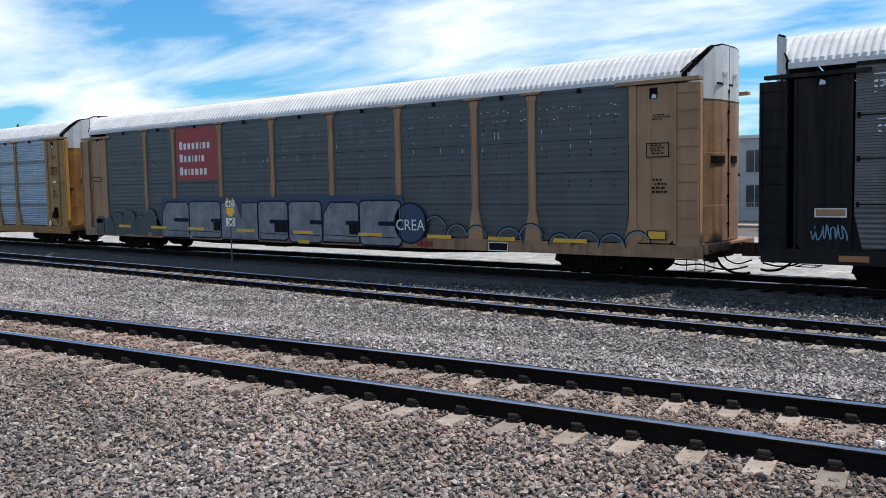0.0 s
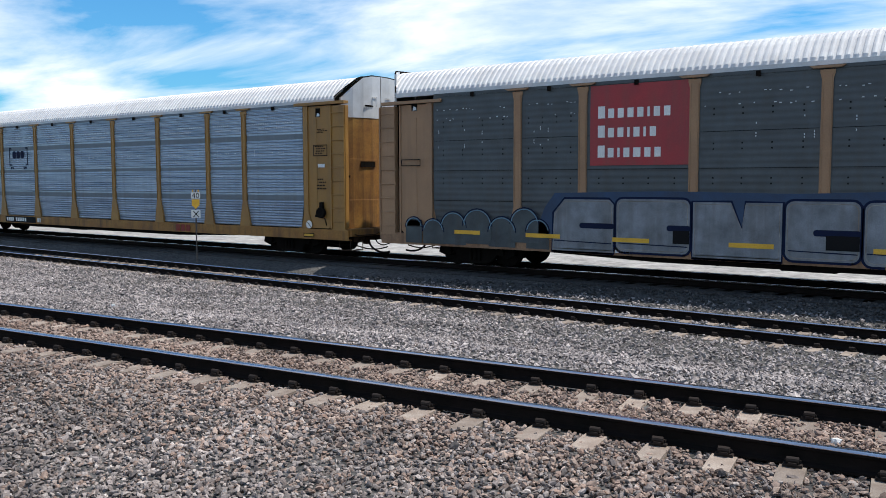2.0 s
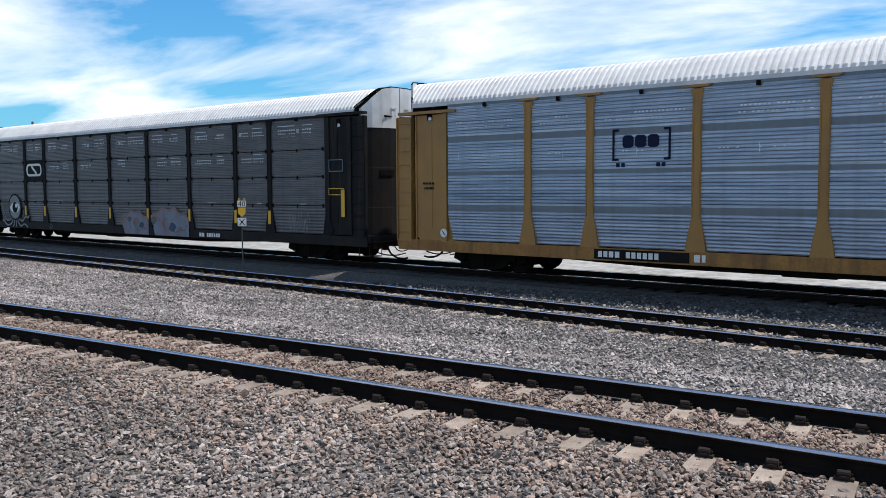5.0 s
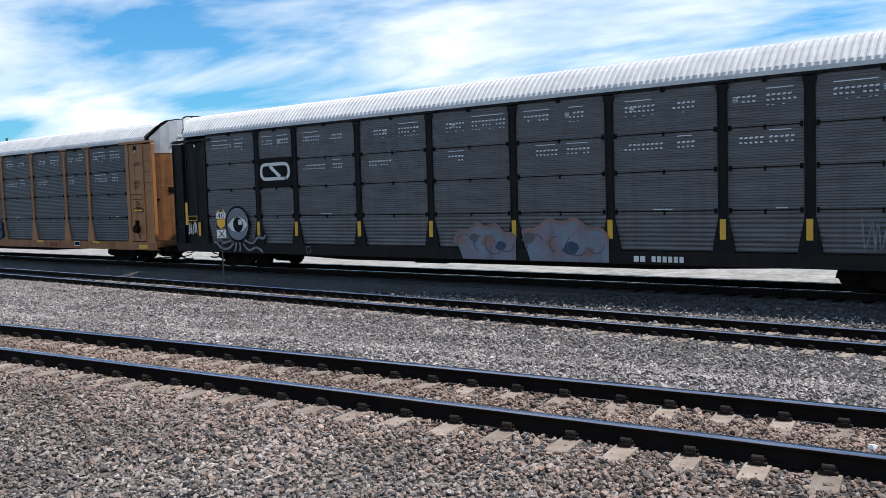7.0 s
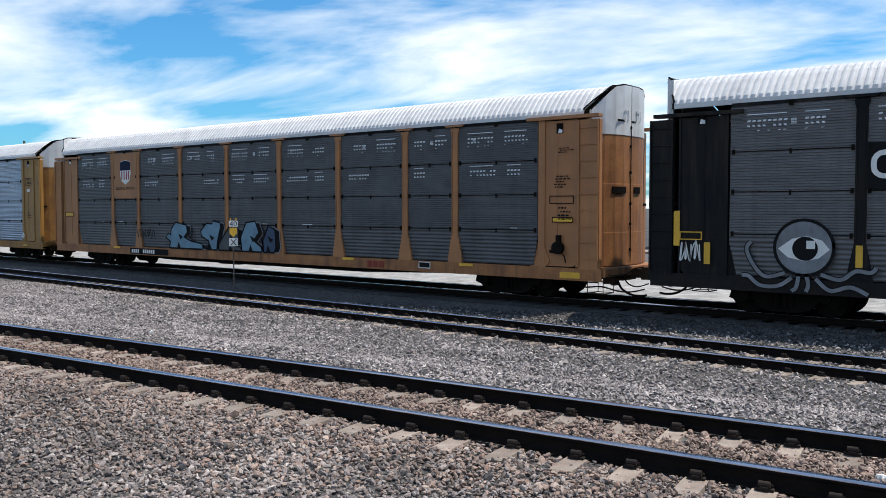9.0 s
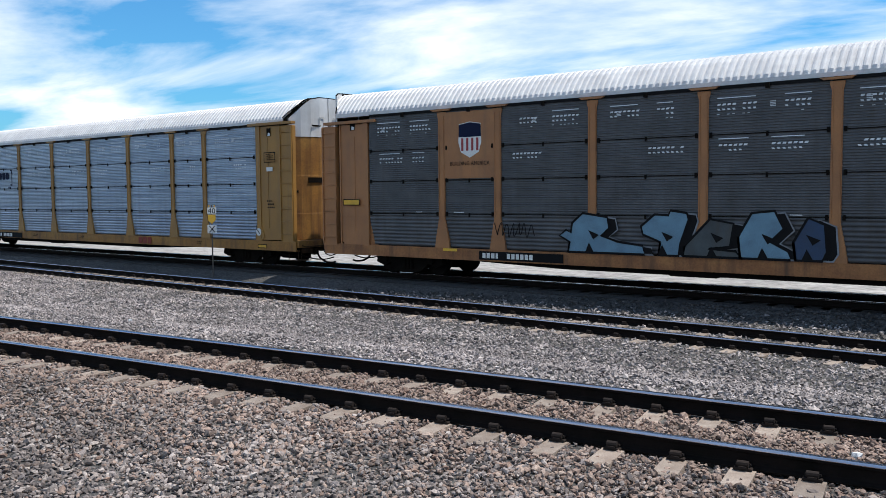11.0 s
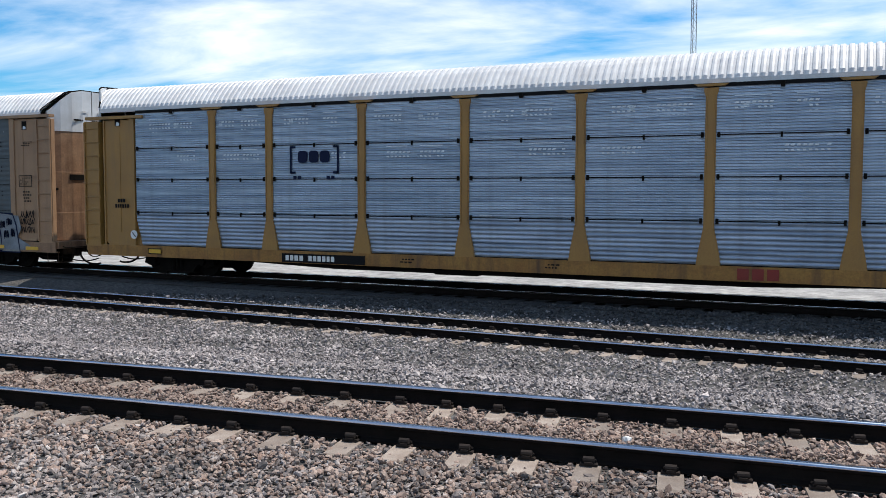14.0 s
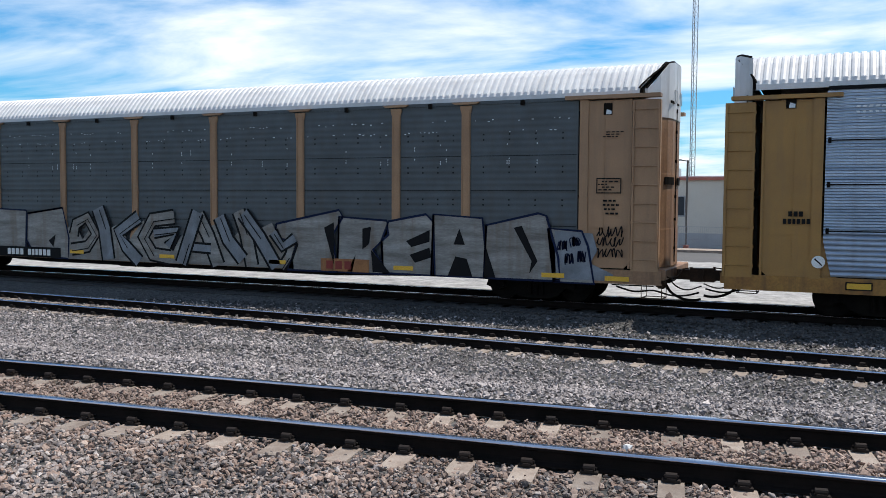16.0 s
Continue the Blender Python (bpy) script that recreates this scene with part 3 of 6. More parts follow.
def panel_mesh(w, style, mats):
    """A ribbed side panel, w wide about x = 0; the lower corners are cut off where the posts flare."""
    ribs = {"bands": 0.088, "four": 0.062, "plain": 0.16}[style]
    amp = {"bands": 0.019, "four": 0.012, "plain": 0.004}[style]
    z0, z1 = 1.09, 5.02
    seams = [3.97, 3.04, 2.06]
    prof = []
    z = z0
    flat = []
    while z < z1 - 1e-6:
        in_band = style == "bands" and any(abs(z - (q + 0.0)) < 0.12 for q in (2.05, 3.05, 4.05))
        if in_band:
            prof.append((z, 0.0, 1)); z += 0.06
        elif style in ("four",) and any(abs(z - q) < 0.02 for q in seams):
            prof.append((z, 0.03, 1)); z += 0.03
        else:
            big = style == "four" and z < 2.03
            p, a = (0.11, 0.016) if big else (ribs, amp)
            for q, o in ((0, 0.0), (0.3, -1.0), (0.5, -1.0), (0.8, 0.0)):
                prof.append((z + q * p, o * a, 0))
            z += p
    prof = [q for q in prof if q[0] < z1] + [(z1, 0.0, 0)]
    v, f, mi = [], [], []
    for z, o, k in prof:
        cut = 0.16 * max(0, 1 - (z - z0) / 0.75)
        lean = 0.05 * max(0, 1 - (z - z0) / 0.95)
        v += [(-w / 2 + cut, o + lean, z), (w / 2 - cut, o + lean, z)]
    for i in range(len(prof) - 1):
        f.append((2 * i, 2 * i + 1, 2 * i + 3, 2 * i + 2))
        mi.append(1 if prof[i][2] and prof[i + 1][2] else 0)
    n = len(v)
    v += [(x, 0.05, z) for x, y, z in v]
    f += [tuple(j + n for j in reversed(q)) for q in f[:]]
    mi += [0] * (len(f) - len(mi))
    k = len(prof)
    f += [(2 * i, 2 * i + 2, 2 * i + 2 + n, 2 * i + n) for i in range(k - 1)] + [(2 * i + 1, 2 * i + 1 + n, 2 * i + 3 + n, 2 * i + 3) for i in range(k - 1)]
    f += [(0, n, n + 1, 1), (2 * k - 2, 2 * k - 1, n + 2 * k - 1, n + 2 * k - 2)]
    mi += [0] * (len(f) - len(mi))
    me = mesh("side_panel", v, f, *mats)
    me.polygons.foreach_set("material_index", mi)
    return me


def post_mesh(m):
    b = Build()
    b.prism([(-0.26, 1.07), (0.26, 1.07), (0.22, 1.35), (0.115, 1.9), (0.115, 4.80), (0.15, 4.93), (0.15, 5.0), (-0.15, 5.0), (-0.15, 4.93), (-0.115, 4.80), (-0.115, 1.9), (-0.22, 1.35)], -0.035, 0.05)
    b.box(-0.09, -0.075, -0.05, -0.03, 1.9, 4.9).box(0.075, 0.09, -0.05, -0.03, 1.9, 4.9)
    b.prism([(-0.28, 5.03), (0.28, 5.03), (0.36, 5.085), (-0.36, 5.085)], -0.09, 0.05)
    return b.mesh("post", m)


ROOF = [(0.0, 5.08), (0.0, 5.20), (0.05, 5.27), (0.20, 5.46), (0.40, 5.68), (0.55, 5.80), (0.74, 5.87), (1.1, 5.905), (1.52, 5.92)]


def roof_line(inset=0.0):
    """The roof's section in y, z from eave to eave."""
    half = [(-SIDE + y + inset * (1 if k < 4 else 0.6), z - inset * (0 if k < 3 else 1)) for k, (y, z) in enumerate(ROOF)]
    return half + [(-y, z) for y, z in reversed(half[:-1])]


def roof_end(z):
    """How far the roof reaches along the car at that height: its ends are cut back towards the eaves."""
    return 13.20 + 0.42 * min(1, max(0, (z - 5.22) / 0.6))


def roof_mesh(m, pitch=0.168):
    """A folded sheet roof with broad flutes across it and a plain fascia at the eaves."""
    line = roof_line()
    n = len(line)
    norms = []
    for i in range(n):
        a, c = line[max(0, i - 1)], line[min(n - 1, i + 1)]
        d = Vector((c[0] - a[0], c[1] - a[1])).normalized()
        norms.append((-d.y, d.x))
    xs = []
    count = int(27.24 / pitch)
    for k in range(count):
        x = -13.62 + 27.24 * k / count
        xs += [(x, 0), (x + pitch * 0.18, 0), (x + pitch * 0.32, 0.8), (x + pitch * 0.60, 1), (x + pitch * 0.88, 0.8)]
    xs.append((13.62, 0))
    v = []
    for x, up in xs:
        for (y, z), (ny, nz), i in zip(line, norms, range(n)):
            k = 0.034 * up if 1 < i < n - 2 else 0
            lim = roof_end(z)
            v.append((min(lim, max(-lim, x)), y + ny * k, z + nz * k))
    f = [(i * n + j, (i + 1) * n + j, (i + 1) * n + j + 1, i * n + j + 1) for i in range(len(xs) - 1) for j in range(n - 1)]
    b = Build().add(v, f)
    low = roof_line(0.03)
    b.add([(s * (roof_end(z) - 0.01), y, z) for s in (-1, 1) for y, z in low], [(j, j + 1, n + j + 1, n + j) for j in range(n - 1)])
    return b.mesh("roof", m)


def roof_gap_dark_mesh():
    """A black sheet added as the dark of the gap between the roof and the head of the end doors, with the loose rubber
    lip.
    """
    line = roof_line(0.05)
    n = len(line)
    b = Build()
    plan = ([p[1] for p in DOOR_PLAN], [p[0] - 0.07 for p in DOOR_PLAN])
    ends = [float(np.interp(abs(y), *plan)) for y, z in line]
    b.add([(12.9, y, z) for y, z in line] + [(e, y, z) for e, (y, z) in zip(ends, line)], [(j, n + j, n + j + 1, j + 1) for j in range(n - 1)])
    rng = random.Random(8)
    b.tube([(roof_end(z) + rng.uniform(-0.02, 0.03), y, z + 0.03 + rng.uniform(-0.012, 0.02)) for y, z in roof_line()[1:-1]], 0.026, 6)
    return b.mesh("roof_seal", M["under"])


def hood_mesh(m):
    """The white peaked head of the end doors: two leaves with cut corners and a folded outer edge."""
    b = Build()
    top = ((-1.38, 5.24), (-1.08, 5.60), (-0.75, 5.88), (-0.4, 5.95), (-0.02, 5.96), (0.02, 5.96), (0.4, 5.95), (0.75, 5.93), (1.08, 5.90), (1.38, 5.80))
    heights = dict(top)
    for sgn in (-1, 1):
        n = len(DOOR_PLAN)
        cols = [(x, sgn * y, heights[sgn * y]) for x, y in DOOR_PLAN]
        v = [(x + o, y, z) for o in (0.012, -0.06) for x, y, zt in cols for z in (4.62, zt)]
        f = [(2 * k, 2 * k + 2, 2 * k + 3, 2 * k + 1) for k in range(n - 1)] + [(2 * n + 2 * k, 2 * n + 2 * k + 1, 2 * n + 2 * k + 3, 2 * n + 2 * k + 2) for k in range(n - 1)]
        f += [(2 * k + 1, 2 * k + 3, 2 * n + 2 * k + 3, 2 * n + 2 * k + 1) for k in range(n - 1)] + [(0, 1, 2 * n + 1, 2 * n), (2 * n - 2, 4 * n - 2, 4 * n - 1, 2 * n - 1)]
        b.add(v, f if sgn > 0 else [tuple(reversed(q)) for q in f])
    for y in (-0.42, 0.22):
        b.tube([(13.74, y, 5.0), (13.78, y, 5.02), (13.78, y, 5.3), (13.78, y + 0.2, 5.3), (13.78, y + 0.2, 5.02), (13.74, y + 0.2, 5.0)], 0.012, 5)
    return b


def hood_edge_mesh():
    """The dark edge strip along the top of the head."""
    pts = ((13.32, -1.38, 5.26), (13.54, -1.08, 5.62), (13.67, -0.75, 5.90), (13.72, -0.4, 5.97), (13.72, 0.4, 5.97), (13.67, 0.75, 5.95), (13.54, 1.08, 5.92), (13.32, 1.38, 5.82))
    return Build().tube(pts, 0.024, 6).mesh("hood_edge", M["under"])


DOOR_PLAN = [(13.74, 0.02), (13.745, 0.4), (13.69, 0.75), (13.56, 1.08), (13.34, 1.38)]      # rounded plan of a door leaf


def door_leaf(sgn):
    """One leaf of the folding end doors, with its rounded outer edge and pressed seams."""
    pts = [(x, y * sgn) for x, y in DOOR_PLAN]
    b = Build()
    zs = [1.12, 1.2, 2.0, 2.03, 3.3, 3.33, 4.55, 4.62]
    off = [0, 0.0, 0.0, -0.005, -0.0, -0.005, 0.0, 0]
    v = [(x + o, y, z) for z, o in zip(zs, off) for x, y in pts]
    n = len(pts)
    f = [(i * n + j, i * n + j + 1, (i + 1) * n + j + 1, (i + 1) * n + j) for i in range(len(zs) - 1) for j in range(n - 1)]
    if sgn < 0:
        f = [tuple(reversed(q)) for q in f]
    k = len(v)
    v += [(x - 0.05, y, z) for x, y, z in v]
    f += [tuple(reversed([i + k for i in q])) for q in f]
    b.add(v, f)
    return b


def door_bar_mesh():
    """Lock rod, keepers and dark plates on the end doors, with thin lines of writing on their head."""
    b = Build().tube([(13.76, -0.03, 1.2), (13.76, -0.03, 4.9)], 0.011, 6)
    for z in (1.5, 2.2, 2.75, 3.6, 4.3, 4.8):
        b.box(13.735, 13.78, -0.07, -0.015, z, z + 0.07)
    for y0, y1 in ((-0.86, -0.30), (0.16, 0.52)):
        for k in range(4):
            a, c = y0 + (y1 - y0) * k / 4, y0 + (y1 - y0) * (k + 1) / 4
            xa, xc = (float(np.interp(abs(q), [p[1] for p in DOOR_PLAN], [p[0] for p in DOOR_PLAN])) for q in (a, c))
            b.add([(x + o, y, z) for o in (0.006, 0.026) for x, y in ((xa, a), (xc, c)) for z in (3.06, 3.24)], [(4, 6, 7, 5), (0, 4, 5, 1), (2, 3, 7, 6), (1, 5, 7, 3), (0, 2, 6, 4)])
    for k in range(8):
        y = -0.72 + 0.075 * k + (0.35 if k > 4 else 0)
        b.box(13.73, 13.762, y, y + 0.05, 4.98, 5.03)
    return b.mesh("door_bar", M["under"])


def wheel_mesh():
    b = Build()
    for y in (-0.755, 0.755):
        out = math.copysign(1, y)
        b.cyl((0, y, 0), (0, 1, 0), 0.42, 0.065, 28)
        b.cyl((0, y - out * 0.075, 0), (0, 1, 0), 0.45, 0.014, 28)
        b.cyl((0, y + out * 0.07, 0), (0, 1, 0), 0.14, 0.05, 12)
        for k in range(3):
            a = 2 * math.pi * k / 3
            b.cyl((0.24 * math.cos(a), y + out * 0.065, 0.24 * math.sin(a)), (0, 1, 0), 0.06, 0.012, 8)
    b.cyl((0, 0, 0), (0, 1, 0), 0.085, 0.95, 10)
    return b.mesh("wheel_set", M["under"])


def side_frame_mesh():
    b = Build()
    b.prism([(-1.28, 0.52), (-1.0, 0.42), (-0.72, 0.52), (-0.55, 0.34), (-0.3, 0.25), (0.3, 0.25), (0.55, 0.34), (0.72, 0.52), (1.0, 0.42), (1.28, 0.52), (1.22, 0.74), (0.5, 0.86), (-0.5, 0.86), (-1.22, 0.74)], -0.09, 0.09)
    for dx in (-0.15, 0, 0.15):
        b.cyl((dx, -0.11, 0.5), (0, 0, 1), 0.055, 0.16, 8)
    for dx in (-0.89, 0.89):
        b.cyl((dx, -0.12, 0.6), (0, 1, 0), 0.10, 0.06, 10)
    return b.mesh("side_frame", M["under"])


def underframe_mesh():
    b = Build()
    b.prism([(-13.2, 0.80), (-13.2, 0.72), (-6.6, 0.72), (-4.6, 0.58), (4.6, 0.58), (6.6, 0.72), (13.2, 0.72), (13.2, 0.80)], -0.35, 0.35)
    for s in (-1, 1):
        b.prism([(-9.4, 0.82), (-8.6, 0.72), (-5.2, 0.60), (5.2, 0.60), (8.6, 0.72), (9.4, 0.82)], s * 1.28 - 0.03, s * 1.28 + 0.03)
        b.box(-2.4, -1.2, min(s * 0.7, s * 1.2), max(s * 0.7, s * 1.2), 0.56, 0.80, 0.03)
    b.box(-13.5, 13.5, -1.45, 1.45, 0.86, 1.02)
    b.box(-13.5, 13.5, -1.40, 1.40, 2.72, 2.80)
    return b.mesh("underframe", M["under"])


def coupler_mesh():
    b = Build()
    b.box(13.4, 14.2, -0.11, 0.11, 0.78, 1.02, 0.03)
    b.prism([(14.15, 0.74), (14.42, 0.74), (14.46, 0.80), (14.46, 1.02), (14.42, 1.06), (14.15, 1.06)], -0.17, 0.12)
    b.box(13.45, 13.75, -0.35, 0.35, 0.70, 1.1, 0.03)
    b.box(13.62, 13.82, -0.30, 0.30, 1.02, 1.10, 0.01)
    b.tube([(13.72, -1.42, 0.98), (13.92, -1.30, 0.90), (13.94, -0.5, 0.90), (14.0, -0.25, 1.04), (14.2, -0.12, 1.08)], 0.018, 6)
    for y in (-1.45, -0.9):
        b.tube([(13.3, y, 0.78), (13.3, y, 0.42), (13.75, y, 0.42), (13.75, y, 0.8)], 0.016, 5)
    b.tube([(13.3, -1.45, 0.42), (13.3, -0.9, 0.42)], 0.016, 5)
    b.tube([(13.75, -1.45, 0.42), (13.75, -0.9, 0.42)], 0.016, 5)
    b.box(13.55, 13.72, -1.1, -0.75, 0.66, 0.86, 0.02).box(13.5, 13.66, -0.62, -0.45, 0.58, 0.80, 0.02)
    return b.mesh("coupler", M["gear"])


def hose_mesh():
    pts = smooth3([(13.66, -0.52, 0.70), (13.80, -0.55, 0.50), (14.05, -0.52, 0.36), (14.30, -0.47, 0.33), (14.45, -0.44, 0.36)])
    b = Build().tube(pts, 0.032, 7)
    b.tube(smooth3([(12.7, -1.3, 0.66), (13.1, -1.3, 0.56), (13.5, -1.1, 0.58), (13.8, -0.8, 0.46), (14.1, -0.6, 0.44), (14.42, -0.5, 0.52)]), 0.022, 6)
    b.tube(smooth3([(13.7, -0.3, 0.80), (13.9, -0.36, 0.62), (14.15, -0.36, 0.56), (14.44, -0.3, 0.66)]), 0.018, 6)
    b.tube([(12.6, -1.34, 0.70), (13.55, -1.34, 0.70)], 0.016, 5)
    return b.mesh("air_hose", M["under"])


def smooth3(p, n=4):
    """A soft curve through points in space."""
    p = [Vector(q) for q in p]
    out = []
    for k in range(len(p) - 1):
        a, b, c, d = (p[min(max(k + o, 0), len(p) - 1)] for o in (-1, 0, 1, 2))
        out += [0.5 * (2 * b + (c - a) * u + (2 * a - 5 * b + 4 * c - d) * u * u + (3 * b - a - 3 * c + d) * u ** 3) for u in [i / n for i in range(n)]]
    return out + [p[-1]]


def end_side_meshes(m):
    """The flat bay, the ladder box and the header at one end of a side; drawn for the right-hand end."""
    bay = Build()
    bay.box(11.86, 12.06, -0.035, 0.06, 1.07, 5.02, 0.01)
    bay.prism([(12.06, 1.10), (12.90, 1.10), (13.05, 1.25), (13.05, 5.0), (12.06, 5.0)], 0.0, 0.06)
    bay.prism([(12.0, 1.07), (12.06, 1.07), (12.22, 1.2), (12.06, 1.6), (12.0, 1.75)], -0.03, 0.0)
    bay.box(13.0, 13.05, -0.03, 0.0, 1.1, 5.0)
    bay.box(11.55, 11.9, 0.055, 0.07, 1.07, 2.0)
    bay.box(12.42, 12.44, -0.012, 0.0, 1.5, 4.6).box(12.06, 13.05, -0.010, 0.0, 2.02, 2.035)
    lad = Build().box(13.19, 13.80, -0.035, 0.10, 1.05, 4.98, 0.015)
    lad.box(13.19, 13.23, -0.075, -0.035, 1.1, 4.95).box(13.74, 13.78, -0.075, -0.035, 1.1, 4.95)
    for i in range(9):
        z = 1.32 + 0.43 * i
        lad.tube([(13.21, -0.075, z), (13.76, -0.075, z)], 0.013, 5)
    for i in range(9):
        lad.box(13.17, 13.21, -0.055, -0.02, 1.28 + 0.43 * i, 1.35 + 0.43 * i)
    head = Build().box(11.52, 13.68, -0.10, 0.10, 5.03, 5.12, 0.008)
    return bay.mesh("end_bay", m), lad.mesh("ladder_box", m), head.mesh("header", m)


def char_bars(x, z, h, widths, y=0.0, gap=0.25, solid=True):
    """Writing as plain bars: one upright bar a letter, 0 for a space."""
    b = Build()
    for w in widths:
        if w:
            b.box(x, x + w * h, y, y + 0.003, z, z + h)
        x += (w or 0.6) * h + gap * h
    return b


def small_print(x, z, lines, size, y):
    b = Build()
    rng = random.Random(int(abs(x) * 100) + lines)
    for i in range(lines):
        k = x + rng.uniform(0, 0.1)
        for j in range(rng.randint(3, 4)):
            w = rng.uniform(0.04, 0.10)
            b.box(k, k + w, y, y + 0.003, z - i * size * 1.8, z - i * size * 1.8 + size * 0.8)
            k += w + 0.03
    return b


def frame_line(x0, x1, z0, z1, w, y):
    return Build().box(x0, x1, y, y + 0.003, z0, z0 + w).box(x0, x1, y, y + 0.003, z1 - w, z1).box(x0, x0 + w, y, y + 0.003, z0 + w, z1 - w).box(x1 - w, x1, y, y + 0.003, z0 + w, z1 - w)


def disc(cx, cz, rx, rz, y, n=28):
    return Build().prism([(cx + rx * math.cos(2 * math.pi * i / n), cz + rz * math.sin(2 * math.pi * i / n)) for i in range(n)], y, y + 0.003)


SHARED = {}


def shared(key, make):
    if key not in SHARED:
        SHARED[key] = make()
    return SHARED[key]


FACE = -SIDE - 0.045       # depth of paint on the posts
SKIN = -SIDE - 0.022       # depth of paint on the panels


def build_car(label, frame_key, panel_keys, style, hood_key="white", roof_key="roof"):
    fm = M[frame_key]
    pm = tuple(M[k] for k in panel_keys)
    car = thing("autorack_car", label, "freight car", "cars of the train")
    turn = pose(0, 0, 0, 0, 0, 180)
    for back in (False, True):
        side = Matrix.Translation((0, -SIDE, 0))
        side = turn @ side if back else side
        for a, c in zip(EDGES, EDGES[1:]):
            w = round(c - a - 0.20, 2)
            me = shared(("panel", w, style, panel_keys), lambda: panel_mesh(w, style, pm))
            part("side_panel", me, car, "", side @ Matrix.Translation(((a + c) / 2, 0.0, 0)))
        for x in POSTS:
            part("post", shared(("post", frame_key), lambda: post_mesh(fm)), car, "", side @ Matrix.Translation((x, 0, 0)))
        part("side_sill", shared(("sill", frame_key), lambda: Build().along([(-0.03, Z_SILL0), (0.12, Z_SILL0), (0.12, Z_SILL0 + 0.03), (0.0, Z_SILL0 + 0.03), (0.0, Z_SILL1 - 0.03), (0.12, Z_SILL1 - 0.03), (0.12, Z_SILL1), (-0.03, Z_SILL1)][::-1], -13.75, 13.75).mesh("side_sill", M[frame_key + "_rusted"])), car, "", side)
        part("top_rail", shared(("rail", panel_keys), lambda: Build().along([(-0.02, 5.02), (0.06, 5.02), (0.06, 5.10), (-0.02, 5.10)][::-1], -11.8, 11.8).mesh("top_rail", pm[-1])), car, "", side)
        bay, lad, head = shared(("end", frame_key), lambda: end_side_meshes(fm))
        for flip in (False, True):
            for nm, me in (("end_bay", bay), ("ladder_box", lad), ("header", head)):
                if flip:
                    me = shared((nm, "mirrored", frame_key), lambda: mirrored(me))
                dx = 0.0
                if nm == "ladder_box" and flip == back:      # the boxes at the leading end sit closer
                    dx = 0.40 if back else -0.12
                part(nm, me, car, "", side @ Matrix.Translation((dx, 0, 0)))
    for sx in (-1, 1):
        x = sx * 12.5
        # no opening is cut: black plate paints the dark, pale patch the sky behind
        hole = part("peep_hole", shared(("hole", sx), lambda: Build().box(x - 0.10, x + 0.10, 0, 0.004, 4.66, 4.93).mesh("peep_hole", M["under"])), car, "black square plate painted as a dark hole", Matrix.Translation((0, -SIDE - 0.016, 0)))
        part("daylight", shared(("hole_light", sx), lambda: Build().prism([(x - 0.05, 4.675), (x + 0.08, 4.675), (x + 0.08, 4.75), (x - 0.02, 4.79)], 0, 0.003).mesh("daylight", M["slot"])), hole, "pale patch painted as light through the hole", Matrix.Translation((0, -0.005, 0)))
    part("roof", shared(("roof", roof_key), lambda: roof_mesh(M[roof_key])), car, "white ribbed sheet roof")
    part("underframe", shared("underframe", underframe_mesh), car, "near-black underframe and decks")
    for back in (False, True):
        m = turn if back else Matrix()
        part("hood", shared(("hood", hood_key), lambda: hood_mesh(M[hood_key]).mesh("hood", M[hood_key])), car, "white peaked head of the end doors", m)
        part("roof_seal", shared("roof_seal", roof_gap_dark_mesh), car, "black sheet darkening the gap at the roof's end, with rubber lip", m)
        part("hood_edge", shared("hood_edge", hood_edge_mesh), car, "", m)
        for sgn in (1, -1):
            part("end_door", shared(("leaf", sgn, frame_key), lambda: door_leaf(sgn).mesh("end_door", M[frame_key + "_rusted"])), car, "", m)
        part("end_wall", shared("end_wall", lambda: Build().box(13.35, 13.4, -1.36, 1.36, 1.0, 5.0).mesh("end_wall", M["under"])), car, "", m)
        part("end_sill", shared(("end_sill", frame_key), lambda: Build().box(13.45, 13.84, -1.5, 1.5, 0.86, 1.1, 0.02).mesh("end_sill", M[frame_key + "_rusted"])), car, "", m)
        part("coupler", shared("coupler", coupler_mesh), car, "", m)
        part("air_hose", shared("hose", hose_mesh), car, "", m)
        part("door_bar", shared("door_bar", door_bar_mesh), car, "", m)
        truck = new("truck")
        truck.parent = car
        truck.matrix_local = m @ Matrix.Translation((10.7, 0, 0))
        for s in (-1, 1):
            part("side_frame", shared("side_frame", side_frame_mesh), truck, "", Matrix.Translation((0, s * 0.98, 0)) @ (turn if s > 0 else Matrix()))
        for dx in (-0.89, 0.89):
            w = part("wheel_set", shared("wheel", wheel_mesh), truck, "", Matrix.Translation((dx, 0, RAIL_H + 0.42)))
            WHEELS.append((w, dx, -1 if back else 1))
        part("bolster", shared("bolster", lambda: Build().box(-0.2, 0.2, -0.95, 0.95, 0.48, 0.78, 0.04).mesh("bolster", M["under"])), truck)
    return car


def mirrored(me):
    v = [(-p.co.x, p.co.y, p.co.z) for p in me.vertices]
    f = [tuple(reversed(p.vertices)) for p in me.polygons]
    return mesh(me.name, v, f, *me.materials)


WHEELS = []
CARS = []


